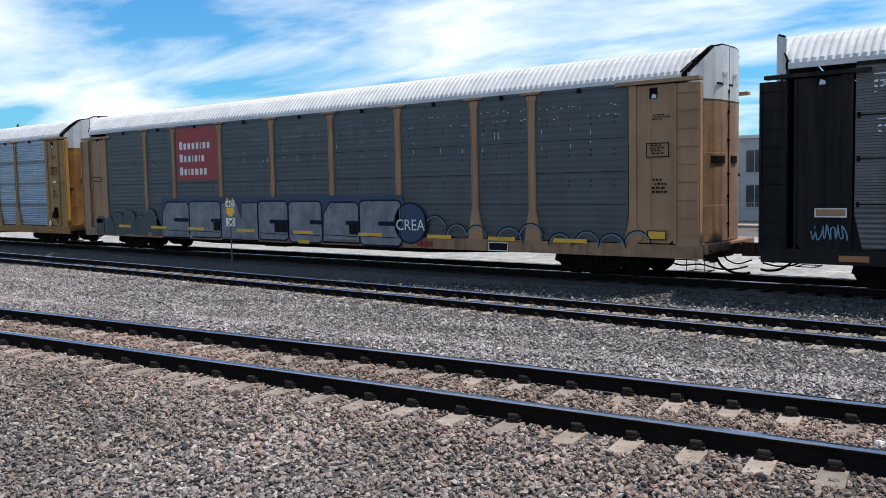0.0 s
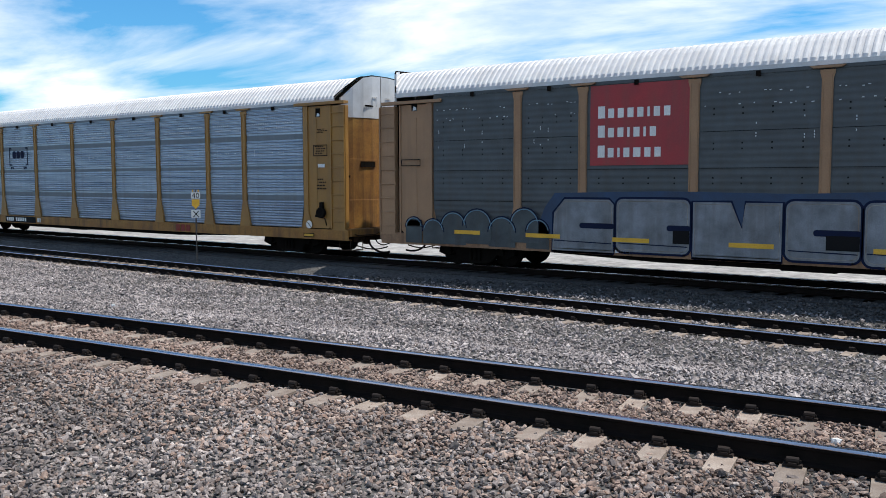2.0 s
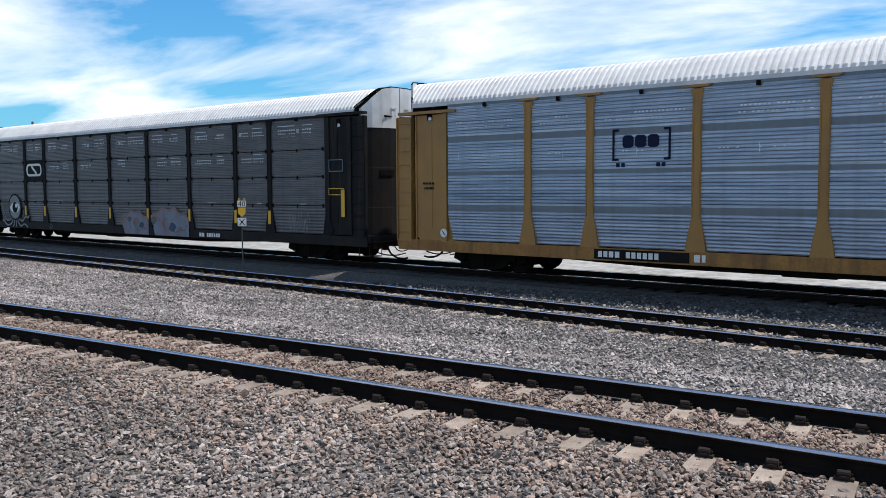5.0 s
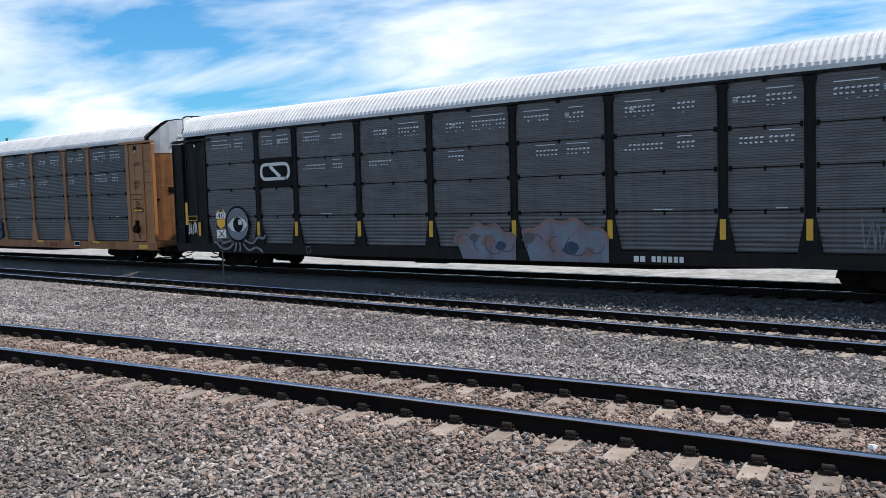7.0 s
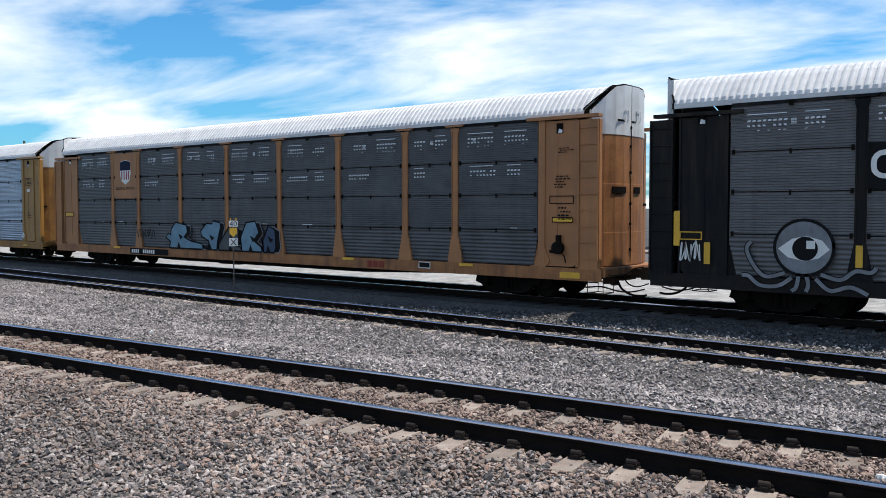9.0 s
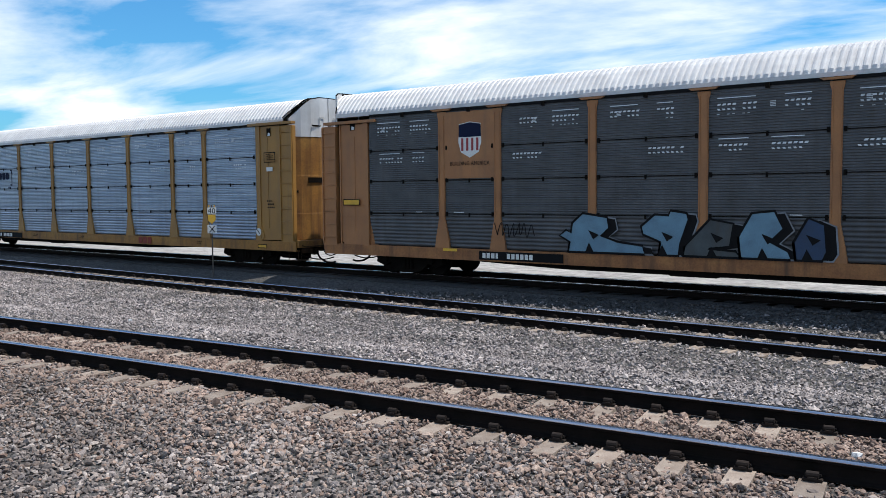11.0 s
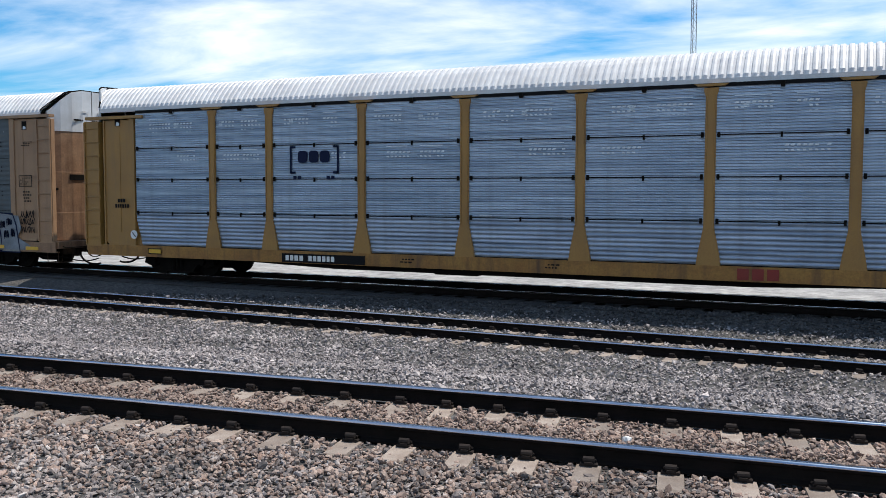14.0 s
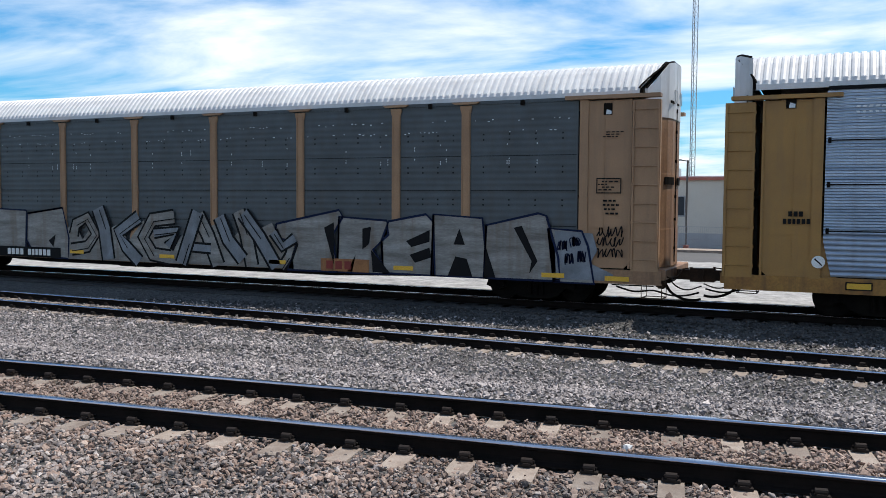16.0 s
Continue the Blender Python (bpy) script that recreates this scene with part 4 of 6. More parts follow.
def build_train():
    kinds = [
        ("black autorack freight car with dark ribbed side panels", "black", ("dusty", "black"), "four"),
        ("slate grey autorack freight car with red sign and spray paint", "tan", ("slate", "slate"), "plain"),
        ("silver ribbed autorack freight car with yellow posts and end bays", "yellow", ("silver", "silver_band"), "bands"),
        ("sooty black autorack freight car with dark ribbed panels and spray paint", "black", ("dusty", "black"), "four"),
        ("orange autorack freight car with grey ribbed panels and a shield sign", "orange", ("dark", "mark_black"), "four"),
        ("silver four-tier autorack freight car with yellow posts and end bays", "yellow", ("silver", "mark_black"), "four"),
        ("slate grey autorack freight car with large pale sprayed lettering", "tan", ("slate", "slate"), "plain"),
        ("tan autorack freight car with slate grey panels", "tan", ("slate", "slate"), "plain"),
    ]
    for i, (label, frame_key, panels, style) in enumerate(kinds):
        CARS.append(build_car(label, frame_key, panels, style))


def motions():
    """The train rolls to the right at an even speed; each car and each wheel set is keyed."""
    for i, car in enumerate(CARS):
        x0 = -21.92 + PITCH * (1 - i)
        walk(car, [(t, pose(x0 + TRAIN_X[k], TRAIN_Y, 0)) for k, t in enumerate(TIMES)])
    for wheel, dx, way in WHEELS:
        walk(wheel, [(k / FPS, pose(dx, 0, RAIL_H + 0.42, 0, way * math.degrees(SPEED * k / FPS / 0.42), 0)) for k in range(16 * FPS + 1)])


TIMES = [0.5 * k for k in range(33)]
SWAY = ((0, -0.10), (1.5, -0.03), (2.5, -0.08), (3.5, -0.01), (4, 0.27), (4.5, 0.27), (5, -0.13), (7.5, -0.13), (8, -0.18), (8.5, -0.13), (9, 0.10), (9.5, 0.05), (11.5, -0.18), (12.5, -0.15), (13.5, 0.22), (14.5, 0.19), (15, -0.10), (16, -0.01))   # the train runs a little unevenly
TRAIN_X = [SPEED * t + float(np.interp(t, [a for a, b in SWAY], [b for a, b in SWAY])) for t in TIMES]
build_ground()
build_tracks()
RACK[0] = 0.968
build_train()


# ---- paint, signs and fittings on the cars ----
PAINT = -SIDE - 0.054


def paint(car, name, b, key, label="", layer=0):
    me = b.mesh(name, M[key])
    kind = "stuff" if name in ("painted_number", "painted_word", "stencil", "label_border", "lettering_counter") else ""
    return part(name, me, car, label, Matrix.Translation((0, PAINT - 0.004 * layer, 0)), kind)


def poly(pts):
    return Build().prism(pts if area(pts) > 0 else pts[::-1], 0, 0.002)


def area(p):
    return sum(a[0] * b[1] - b[0] * a[1] for a, b in zip(p, p[1:] + p[:1]))


def outline(pts, w=0.05, close=True):
    return ribbon(pts + pts[:2] if close else pts, w, 0)


def rounded(x0, x1, z0, z1, r=0.18, n=4):
    p = []
    for cx, cz, a0 in ((x1 - r, z0 + r, -90), (x1 - r, z1 - r, 0), (x0 + r, z1 - r, 90), (x0 + r, z0 + r, 180)):
        p += [(cx + r * math.cos(radians(a0 + 90 * i / n)), cz + r * math.sin(radians(a0 + 90 * i / n))) for i in range(n + 1)]
    return p


def arc(cx, cz, r, a0, a1, n=12):
    return [(cx + r * math.cos(radians(a0 + (a1 - a0) * i / n)), cz + r * math.sin(radians(a0 + (a1 - a0) * i / n))) for i in range(n + 1)]


def letters(text, size, depth=0.002):
    """Flat letters of the built-in font as a mesh in x, z, standing on z = 0."""
    cu = bpy.data.curves.new("text", "FONT")
    cu.body, cu.size, cu.align_x, cu.resolution_u = text, size, "CENTER", 3
    ob = bpy.data.objects.new("text", cu)
    scene.collection.objects.link(ob)
    me = bpy.data.meshes.new_from_object(ob.evaluated_get(bpy.context.evaluated_depsgraph_get()))
    bpy.data.objects.remove(ob)
    for v in me.vertices:
        v.co = (v.co.x, 0, v.co.y)
    return me


def slot_mesh(w, style, seed):
    """Rows of small pale dashes painted as light through slots, and bright scuffs, across the upper part of a panel."""
    rng = random.Random(seed)
    b = Build()
    h = w / 2 - 0.1

    def dash(x, z, l, t, slant=0.0):
        b.add([(x, 0, z), (x + l, 0, z), (x + l + slant, 0, z + t), (x + slant, 0, z + t)], [(0, 1, 2, 3)])
    if style == "plain":
        for z in (4.62, 4.35):
            x = -h
            while x < h:
                if rng.random() < 0.35:
                    dash(x, z + rng.uniform(-0.03, 0.03), rng.uniform(0.02, 0.06), 0.018)
                x += 0.11
        for k in range(3):
            x = rng.uniform(-h, h)
            for j in range(3):
                dash(x, rng.choice((3.55, 3.9)) + 0.06 * j, 0.018, 0.04)
    elif style == "four":
        for top in (4.80, 3.86):
            for side in (-1, 1):
                if rng.random() < (0.06 if top > 4 else 0.3):
                    continue
                a = rng.uniform(0.04, 0.35) * h
                c = rng.uniform(0.55, 0.97) * h
                x0, x1 = (a, c) if side > 0 else (-c, -a)
                if rng.random() < 0.7:
                    dash(x0, top, x1 - x0, 0.022)
                x = x0
                while x < x1:
                    if rng.random() < 0.93:
                        dash(x, top - 0.16, 0.075, 0.045, 0.02)
                    if rng.random() < 0.85:
                        dash(x + 0.02, top - 0.27, 0.06, 0.04, -0.02)
                    if top > 4 and rng.random() < 0.3:
                        dash(x, top - 0.37, 0.06, 0.016)
                    x += 0.115
        a = rng.uniform(-h, h * 0.3)
        for j in range(4):
            dash(a, 4.66 - 0.035 * j, 0.12, 0.018)
        if rng.random() < 0.5:
            dash(rng.uniform(-h, h * 0.6), 2.10, rng.uniform(0.2, 0.5), 0.02)
    else:
        for z, size in ((4.52, 0.06), (4.36, 0.07), (3.55, 0.05)):
            x = rng.uniform(-h, -h * 0.1)
            stop = rng.uniform(0.3, 1.0) * h
            while x < stop:
                if rng.random() < (0.9 if z > 4 else 0.4):
                    dash(x, z, size, 0.035, rng.choice((0.02, 0.02, 0.0)))
                x += 0.105
        a = rng.uniform(-h, h * 0.3)
        dash(a, 3.45, 0.02, 0.22)
    return b.mesh("perforation", M["slot"])


def rivet_mesh(w):
    b = Build()
    for z in (2.55, 2.68, 3.35, 3.48, 4.15, 4.28):
        for i in range(4):
            x = -w / 2 + w * (i + 0.5) / 4
            b.box(x - 0.018, x + 0.018, 0, 0.006, z - 0.018, z + 0.018)
    for z in (2.05, 2.9, 3.75):
        b.box(-w / 2, w / 2, 0.002, 0.006, z, z + 0.012)
    return b.mesh("riveting", M["mark_black"])


def seam_mesh(w):
    """A dark joint bar between two tiers, with a lug in the middle and at both ends."""
    b = Build().box(-w / 2, w / 2, 0.004, 0.02, -0.012, 0.012)
    b.box(-0.022, 0.022, -0.012, 0.01, -0.08, 0.03)
    for k in (-1, 1):
        b.box(k * (w / 2 - 0.04) - 0.03, k * (w / 2 - 0.04) + 0.03, -0.02, 0.01, -0.06, 0.06)
    return b.mesh("tier_joint", M["under"])


def dress_panels(car, style, seed):
    rng = random.Random(seed)
    side = Matrix.Translation((0, -SIDE - 0.020, 0))
    for k, (a, c) in enumerate(zip(EDGES, EDGES[1:])):
        w = round(c - a - 0.26, 2)
        m = side @ Matrix.Translation(((a + c) / 2, 0, 0))
        part("perforation", shared(("slots", w, style, (k + seed) % 4), lambda: slot_mesh(w, style, k + seed * 7)), car, "row of small pale dashes painted as light through slots", m, "stuff")
        if style == "plain":
            part("riveting", shared(("riveting", w), lambda: rivet_mesh(w)), car, "dark rivets and patches", m, "stuff")
        if style == "four":
            for z in (2.06, 3.04, 3.97):
                part("tier_joint", shared(("seam", w), lambda: seam_mesh(w)), car, "", m @ Matrix.Translation((0, 0, z * RACK[0])))
        part("top_hinge", shared("hinge", lambda: Build().box(-0.045, 0.045, -0.05, 0.0, 4.96, 5.08).mesh("top_hinge", M["under"])), car, "", m)


def small_box(car, x0, x1, z0, z1, key, line="mark_black"):
    if key:
        paint(car, "label_plate", Build().box(x0, x1, 0, 0.002, z0, z1), key)
    paint(car, "label_border", frame_line(x0, x1, z0, z1, 0.025, 0), line, layer=1)


def number_plate(car, x0, x1, z0, z1, widths, back="mark_black", front="mark_white"):
    if back:
        paint(car, "number_board", Build().box(x0, x1, 0, 0.002, z0, z1), back)
    h = (z1 - z0) * 0.6
    paint(car, "painted_number", char_bars(x0 + 0.12, z0 + (z1 - z0) * 0.2, h, widths, 0, 0.28), front, "worn white painted characters", layer=1)


def door_writing(car, x0, key="mark_black"):
    paint(car, "stencil", small_print(x0 + 0.05, 4.25, 3, 0.03, 0), key)
    paint(car, "stencil", small_print(x0 + 0.05, 2.65, 4, 0.055, 0), key)


def build_dressing():
    A, B, C, D, E, F, G = CARS[:7]
    for i, (car, style) in enumerate(zip(CARS, ("four", "plain", "bands", "four", "four", "four", "plain", "plain"))):
        dress_panels(car, style, i + 1)
    # A: black car
    small_box(A, -12.6, -11.95, 1.78, 1.98, "tan", "mark_white")
    paint(A, "spray_tag", rough_tag(-12.3, 1.45, 0.7, 0.35, 3), "spray_cyan")
    paint(A, "reflector", Build().box(-12.1, -11.5, 0, 0.002, 0.82, 0.95), "orange")
    # B: red sign, silver spray paint along the foot
    paint(B, "sign_panel", Build().box(-6.93, -4.40, 0.03, 0.032, 3.0, 5.0), "red", "faded red sign panel")
    for z, ws in ((4.18, (1, 1, 1, 1, 1, 0.4, 1, 1)), (3.70, (1, 1, 1, 0.4, 1, 0.4, 1)), (3.20, (1, 1, 0.4, 1, 1.2, 1, 1))):
        bars = char_bars(-6.72, z, 0.30, [0.62 * ws[0]], 0.026, 0.3)
        rest = char_bars(-6.72 + 0.27, z, 0.235, [0.66 * q for q in ws[1:]], 0.026, 0.42)
        paint(B, "painted_word", bars.add(rest.v, rest.f), "mark_white", "white painted bars")
    xs = (-8.0, -6.22, -4.30, -2.23, -0.66, 0.98, 2.65, 4.42)
    paint(B, "lettering_ground", poly([(-8.5, 1.1), (-8.2, 1.9), (-7.9, 2.30), (-5, 2.36), (-2, 2.32), (0.5, 2.40), (2.5, 2.33), (4.4, 2.36), (4.6, 1.9), (4.5, 1.1)]), "spray_blue", "blue sprayed haze")
    for k, (a, c) in enumerate(zip(xs, xs[1:])):
        a, c = a + 0.04, c - 0.04
        top = 2.14 + 0.03 * math.sin(k * 2.3)
        low = 0.80 + 0.05 * (k % 2)
        p = rounded(a, c, low, top, 0.16)
        if k in (0, 5):
            p = [(a, low), (c, low), (c, top - 0.12), (c - 0.12, top), (a + 0.35, top), (a + 0.05, top - 0.35)]
        if k == 2:
            p = [(a, low), (c, low), (c, top), (c - 0.78, top), (c - 0.86, top - 0.62), (c - 1.12, top), (a, top)]
        paint(B, "lettering_shade", outline(p, 0.11), "mark_blue", "dark blue sprayed outline", 1)
        paint(B, "lettering", poly(p), "spray_silver", "silver sprayed letter block", 2)
        rim = [((a + c) / 2 + (x - (a + c) / 2) * 0.95, 1.47 + (z - 1.47) * 0.92) for x, z in p]
        paint(B, "lettering_outline", outline(rim, 0.022), "spray_pale", "pale sprayed rim", 3)
        if k != 2:
            w = 0.55 if k % 3 else 0.92
            paint(B, "lettering_counter", Build().prism(rounded(c - w, c + 0.02, 1.40, 1.54, 0.06), 0, 0.002), "mark_blue", "", 4)
            if k in (1, 3, 5):
                paint(B, "lettering_counter", Build().box(c - w * 0.72, c, 0, 0.002, 1.10, 1.42), "mark_black", "", 5)
            paint(B, "lettering_outline", ribbon([(a + 0.06, 1.06), (c - 0.04, 1.03)], 0.025, 0), "mark_blue", "", 4)
    for k, (cx, cz, r) in enumerate(((-12.5, 1.25, 0.35), (-11.8, 1.15, 0.42), (-11.1, 1.3, 0.5), (-10.3, 1.35, 0.55), (-9.5, 1.2, 0.5), (-8.8, 1.45, 0.5), (-8.4, 1.25, 0.4), (5.7, 1.3, 0.5), (6.5, 1.1, 0.45), (7.2, 1.1, 0.42), (8.3, 1.0, 0.5), (9.0, 1.15, 0.45), (9.9, 0.95, 0.4), (10.7, 1.0, 0.42), (11.4, 0.95, 0.42), (12.1, 1.05, 0.4))):
        r *= 0.85
        low = max(0.80, cz - 0.5)
        if cx < -8:
            paint(B, "lettering", poly([(cx + r, low)] + arc(cx, cz, r, 0, 180, 12) + [(cx - r, low)]), "spray_green", "dull sprayed dome", k % 2)
        paint(B, "lettering_outline", outline(arc(cx, cz, r + 0.02, 0, 180), 0.03, False), "mark_blue", "blue sprayed outline", 2)
        paint(B, "lettering_outline", outline(arc(cx, cz, r - 0.02, 10, 170), 0.025, False), "spray_cyan", "", 3)
    p = arc(4.75, 1.5, 0.62, 0, 360, 20)[:-1]
    paint(B, "lettering", poly(p), "spray_blue", "", 2)
    paint(B, "lettering_outline", outline(p, 0.05), "mark_blue", "", 3)
    me = letters("CREA", 0.46)
    me.materials.append(M["mark_white"])
    part("tag", me, B, "white sprayed letters", Matrix.Translation((4.75, PAINT - 0.018, 1.24)))
    for x0, x1, z in ((-11.05, -10.2, 1.17), (-8.75, -7.73, 1.16), (-6.28, -5.32, 1.14), (-3.42, -2.43, 1.13), (-0.44, 0.54, 1.12), (2.61, 3.6, 1.11), (5.4, 6.3, 1.11), (7.6, 8.5, 1.1), (9.7, 10.7, 1.1), (-0.2, 0.35, 0.80)):
        paint(B, "reflector", Build().box(x0, x1, 0, 0.002, z - 0.055, z + 0.055), "mark_yellow", "yellow reflective strip", 4)
    number_plate(B, -7.5, -5.2, 0.76, 1.0, (0.8, 0.8, 0.8, 0.8, 0, 0.7, 0.7, 0.7, 0.7, 0.7, 0.7), None)
    paint(B, "painted_number", char_bars(5.0, 0.80, 0.17, (1, 1, 1), 0), "mark_red", layer=2)
    small_box(B, 7.6, 8.25, 0.75, 1.0, "mark_black", "mark_white")
    small_box(B, 12.33, 12.92, 3.22, 3.58, None)
    small_box(B, 12.35, 12.85, 1.18, 1.42, "mark_yellow")
    small_box(B, -12.95, -12.25, 3.05, 3.25, None)
    small_box(B, -12.75, -12.2, 1.28, 1.48, "mark_yellow")
    door_writing(B, 12.4)
    paint(B, "stencil", small_print(12.4, 3.5, 4, 0.035, 0), "mark_black")
    # C: bracket sign, number board, red bars on the sill
    bracket_sign(C, -5.72, 3.62, 1.5, 0.80)
    number_plate(C, -6.98, -4.42, 0.78, 1.04, (0.7, 0.7, 0.8, 0.8, 0, 0.7, 0.7, 0.7, 0.7, 0.7, 0.7))
    paint(C, "painted_number", char_bars(-4.3, 0.82, 0.18, (0.8, 0.5), 0), "mark_white")
    paint(C, "painted_number", char_bars(5.3, 0.78, 0.24, (0.95, 0.95, 0.95), 0), "mark_red", "rust red painted bars")
    small_box(C, 12.33, 12.93, 3.41, 3.77, None)
    paint(C, "label_plate", Build().box(12.52, 12.81, 0, 0.002, 3.05, 3.16), "mark_white")
    paint(C, "stencil", small_print(12.38, 3.7, 4, 0.04, 0), "mark_black")
    door_writing(C, 12.4)
    small_box(C, 11.85, 12.31, 0.8, 0.93, "mark_yellow")
    paint(C, "stencil", small_print(-12.75, 2.75, 2, 0.08, 0), "mark_black")
    round_sticker(C, 12.1, 1.21)
    round_sticker(C, -11.95, 1.3)
    hand_brake(C, 12.66, 1.6)
    # D: dark sign with a white band, eye, sprayed colours, reflectors
    paint(D, "sign_panel", Build().box(-9.0, -7.2, 0.02, 0.022, 3.06, 4.06), "mark_black", "dark sign panel")
    ring = rounded(-8.8, -7.42, 3.34, 3.84, 0.2)
    paint(D, "sign_band", outline(ring, 0.11), "mark_white", "white painted ring").location.y += 0.015
    paint(D, "sign_band", ribbon([(-8.35, 3.78), (-7.85, 3.40)], 0.13, 0), "mark_white", "white painted bar").location.y += 0.015
    eye = arc(-10.36, 1.78, 0.62, 0, 360, 28)[:-1]
    paint(D, "spray_disc", poly(eye), "spray_silver", "silver sprayed ball", 0)
    paint(D, "spray_outline", outline(eye, 0.07), "mark_black", "", 1)
    paint(D, "spray_disc", poly([(-10.9, 1.75), (-10.6, 1.98), (-10.3, 2.04), (-9.98, 1.95), (-9.82, 1.75), (-10.05, 1.55), (-10.35, 1.48), (-10.7, 1.56)]), "mark_white", "white lens shape", 1)
    paint(D, "spray_disc", poly(arc(-10.33, 1.76, 0.27, 0, 360, 20)[:-1]), "mark_black", "black round spot", 2)
    paint(D, "spray_disc", Build().box(-10.30, -10.12, 0, 0.002, 1.76, 1.94), "mark_white", "", 3)
    for p in ([(-10.75, 1.2), (-11.15, 1.1), (-11.4, 1.3), (-11.6, 1.7), (-11.5, 1.9)], [(-10.6, 1.1), (-10.9, 0.9), (-11.3, 0.9), (-11.55, 1.1), (-11.7, 1.1)], [(-10.0, 1.2), (-9.6, 1.1), (-9.3, 1.3), (-9.0, 1.28), (-8.9, 1.4)], [(-10.1, 1.1), (-9.8, 0.85), (-9.4, 0.95), (-9.05, 0.8)], [(-10.45, 1.2), (-10.5, 0.9), (-10.6, 0.8)], [(-10.3, 1.2), (-10.25, 0.95), (-10.3, 0.8)]):
        paint(D, "spray_line", ribbon(smooth(p), 0.13, 0), "mark_black", "", 0)
        paint(D, "spray_line", ribbon(smooth(p), 0.085, 0), "spray_silver", "silver sprayed curl", 1)
    for k, (x0, x1, top) in enumerate(((-0.75, 1.28, 1.72), (1.48, 4.05, 1.84))):
        n = 15
        crest = [(x0 + (x1 - x0) * q / (n - 1), 0.95 + (top - 0.95) * (0.35 + 0.65 * math.sin(math.pi * (q + 0.7) / n) ** 0.6) + 0.07 * math.sin(1.5 * q + k)) for q in range(n)]
        crest = smooth(crest, 3)
        body = [(x1, 0.76)] + crest[::-1] + [(x0 + 0.25, 0.76)]
        paint(D, "lettering", poly(body), "spray_faded", "faded light blue sprayed letters", k)
        paint(D, "lettering_outline", outline(crest, 0.10, False), "spray_rose", "dull rose sprayed edge", 2)
        for q, (u, w) in enumerate(((0.16, 0.20), (0.42, 0.15), (0.66, 0.24), (0.86, 0.17))):
            cx = x0 + u * (x1 - x0)
            paint(D, "spray_patch", poly([(cx + w * math.cos(a * 0.7) * (1 + 0.3 * math.sin(3 * a)), 1.2 + 0.18 * math.sin(4 * u + k) + w * 0.8 * math.sin(a * 0.7)) for a in range(9)]), ("spray_rose", "dark", "spray_rose", "spray_blue")[(q + k) % 4], "dull sprayed patch", 3)
            paint(D, "spray_line", ribbon(arc(cx, 1.22, w + 0.06, 20 + 60 * q, 210 + 50 * q, 10), 0.03, 0), "dark", "", 4)
    for x in POSTS:
        paint(D, "reflector", Build().box(x - 0.07, x + 0.07, 0, 0.002, 1.38, 1.86), "mark_yellow", "yellow reflective strip")
    paint(D, "reflector", Build().box(-13.15, -13.0, 0, 0.002, 1.75, 2.6), "mark_yellow")
    paint(D, "reflector", Build().box(-12.4, -12.25, 0, 0.002, 1.33, 1.85), "mark_yellow")
    small_box(D, -13.0, -12.45, 1.9, 2.1, None, "mark_yellow")
    paint(D, "spray_tag", rough_tag(-12.75, 1.62, 0.5, 0.5, 5), "mark_white")
    paint(D, "reflector", Build().box(12.62, 12.78, 0, 0.002, 1.7, 2.6), "mark_yellow")
    small_box(D, 12.05, 12.75, 2.42, 2.65, None, "mark_yellow")
    small_box(D, 12.07, 12.71, 3.2, 3.6, None, "spray_cyan")
    paint(D, "spray_tag", rough_tag(10.6, 1.5, 1.0, 0.7, 8), "spray_silver")
    number_plate(D, 4.8, 7.2, 0.76, 1.0, (0.9, 0.9, 0, 0.7, 0.7, 0.7, 0.7, 0.7, 0.7), None)
    paint(D, "sign_ring", outline(arc(-6.6, 0.92, 0.11, 0, 360), 0.02), "spray_silver", "", 1)
    shift_paint(D, ("spray_disc", "spray_outline", "spray_line", "lettering", "lettering_outline"), 0.2)
    # E: shield sign, number board, sprayed colours
    paint(E, "sign_panel", Build().box(-8.93, -7.17, 0.02, 0.022, 3.08, 4.98), "orange", "orange sign panel")
    sh = [(-8.42, 4.62), (-8.05, 4.68), (-7.68, 4.62), (-7.66, 4.1), (-7.75, 3.82), (-8.05, 3.66), (-8.35, 3.82), (-8.44, 4.1)]
    paint(E, "shield", poly(sh), "mark_white", "white shield", -4)
    paint(E, "shield_band", poly([(-8.42, 4.6), (-8.05, 4.66), (-7.68, 4.6), (-7.67, 4.25), (-8.43, 4.25)]), "mark_blue", "blue band of the shield", -3)
    for k in range(4):
        x = -8.34 + 0.17 * k
        paint(E, "shield_stripe", Build().box(x, x + 0.075, 0, 0.002, 3.86, 4.22), "red", "red stripe of the shield", -3)
    me = letters("BUILDING AMERICA", 0.15)
    me.materials.append(M["mark_black"])
    part("sign_text", me, E, "dark painted letters", Matrix.Translation((-8.05, PAINT - 0.002, 3.34)))
    number_plate(E, -7.75, -5.1, 0.78, 1.02, (0.7, 0.7, 0.8, 0.5, 0, 0, 0.7, 0.7, 0.7, 0.7, 0.7, 0.7))
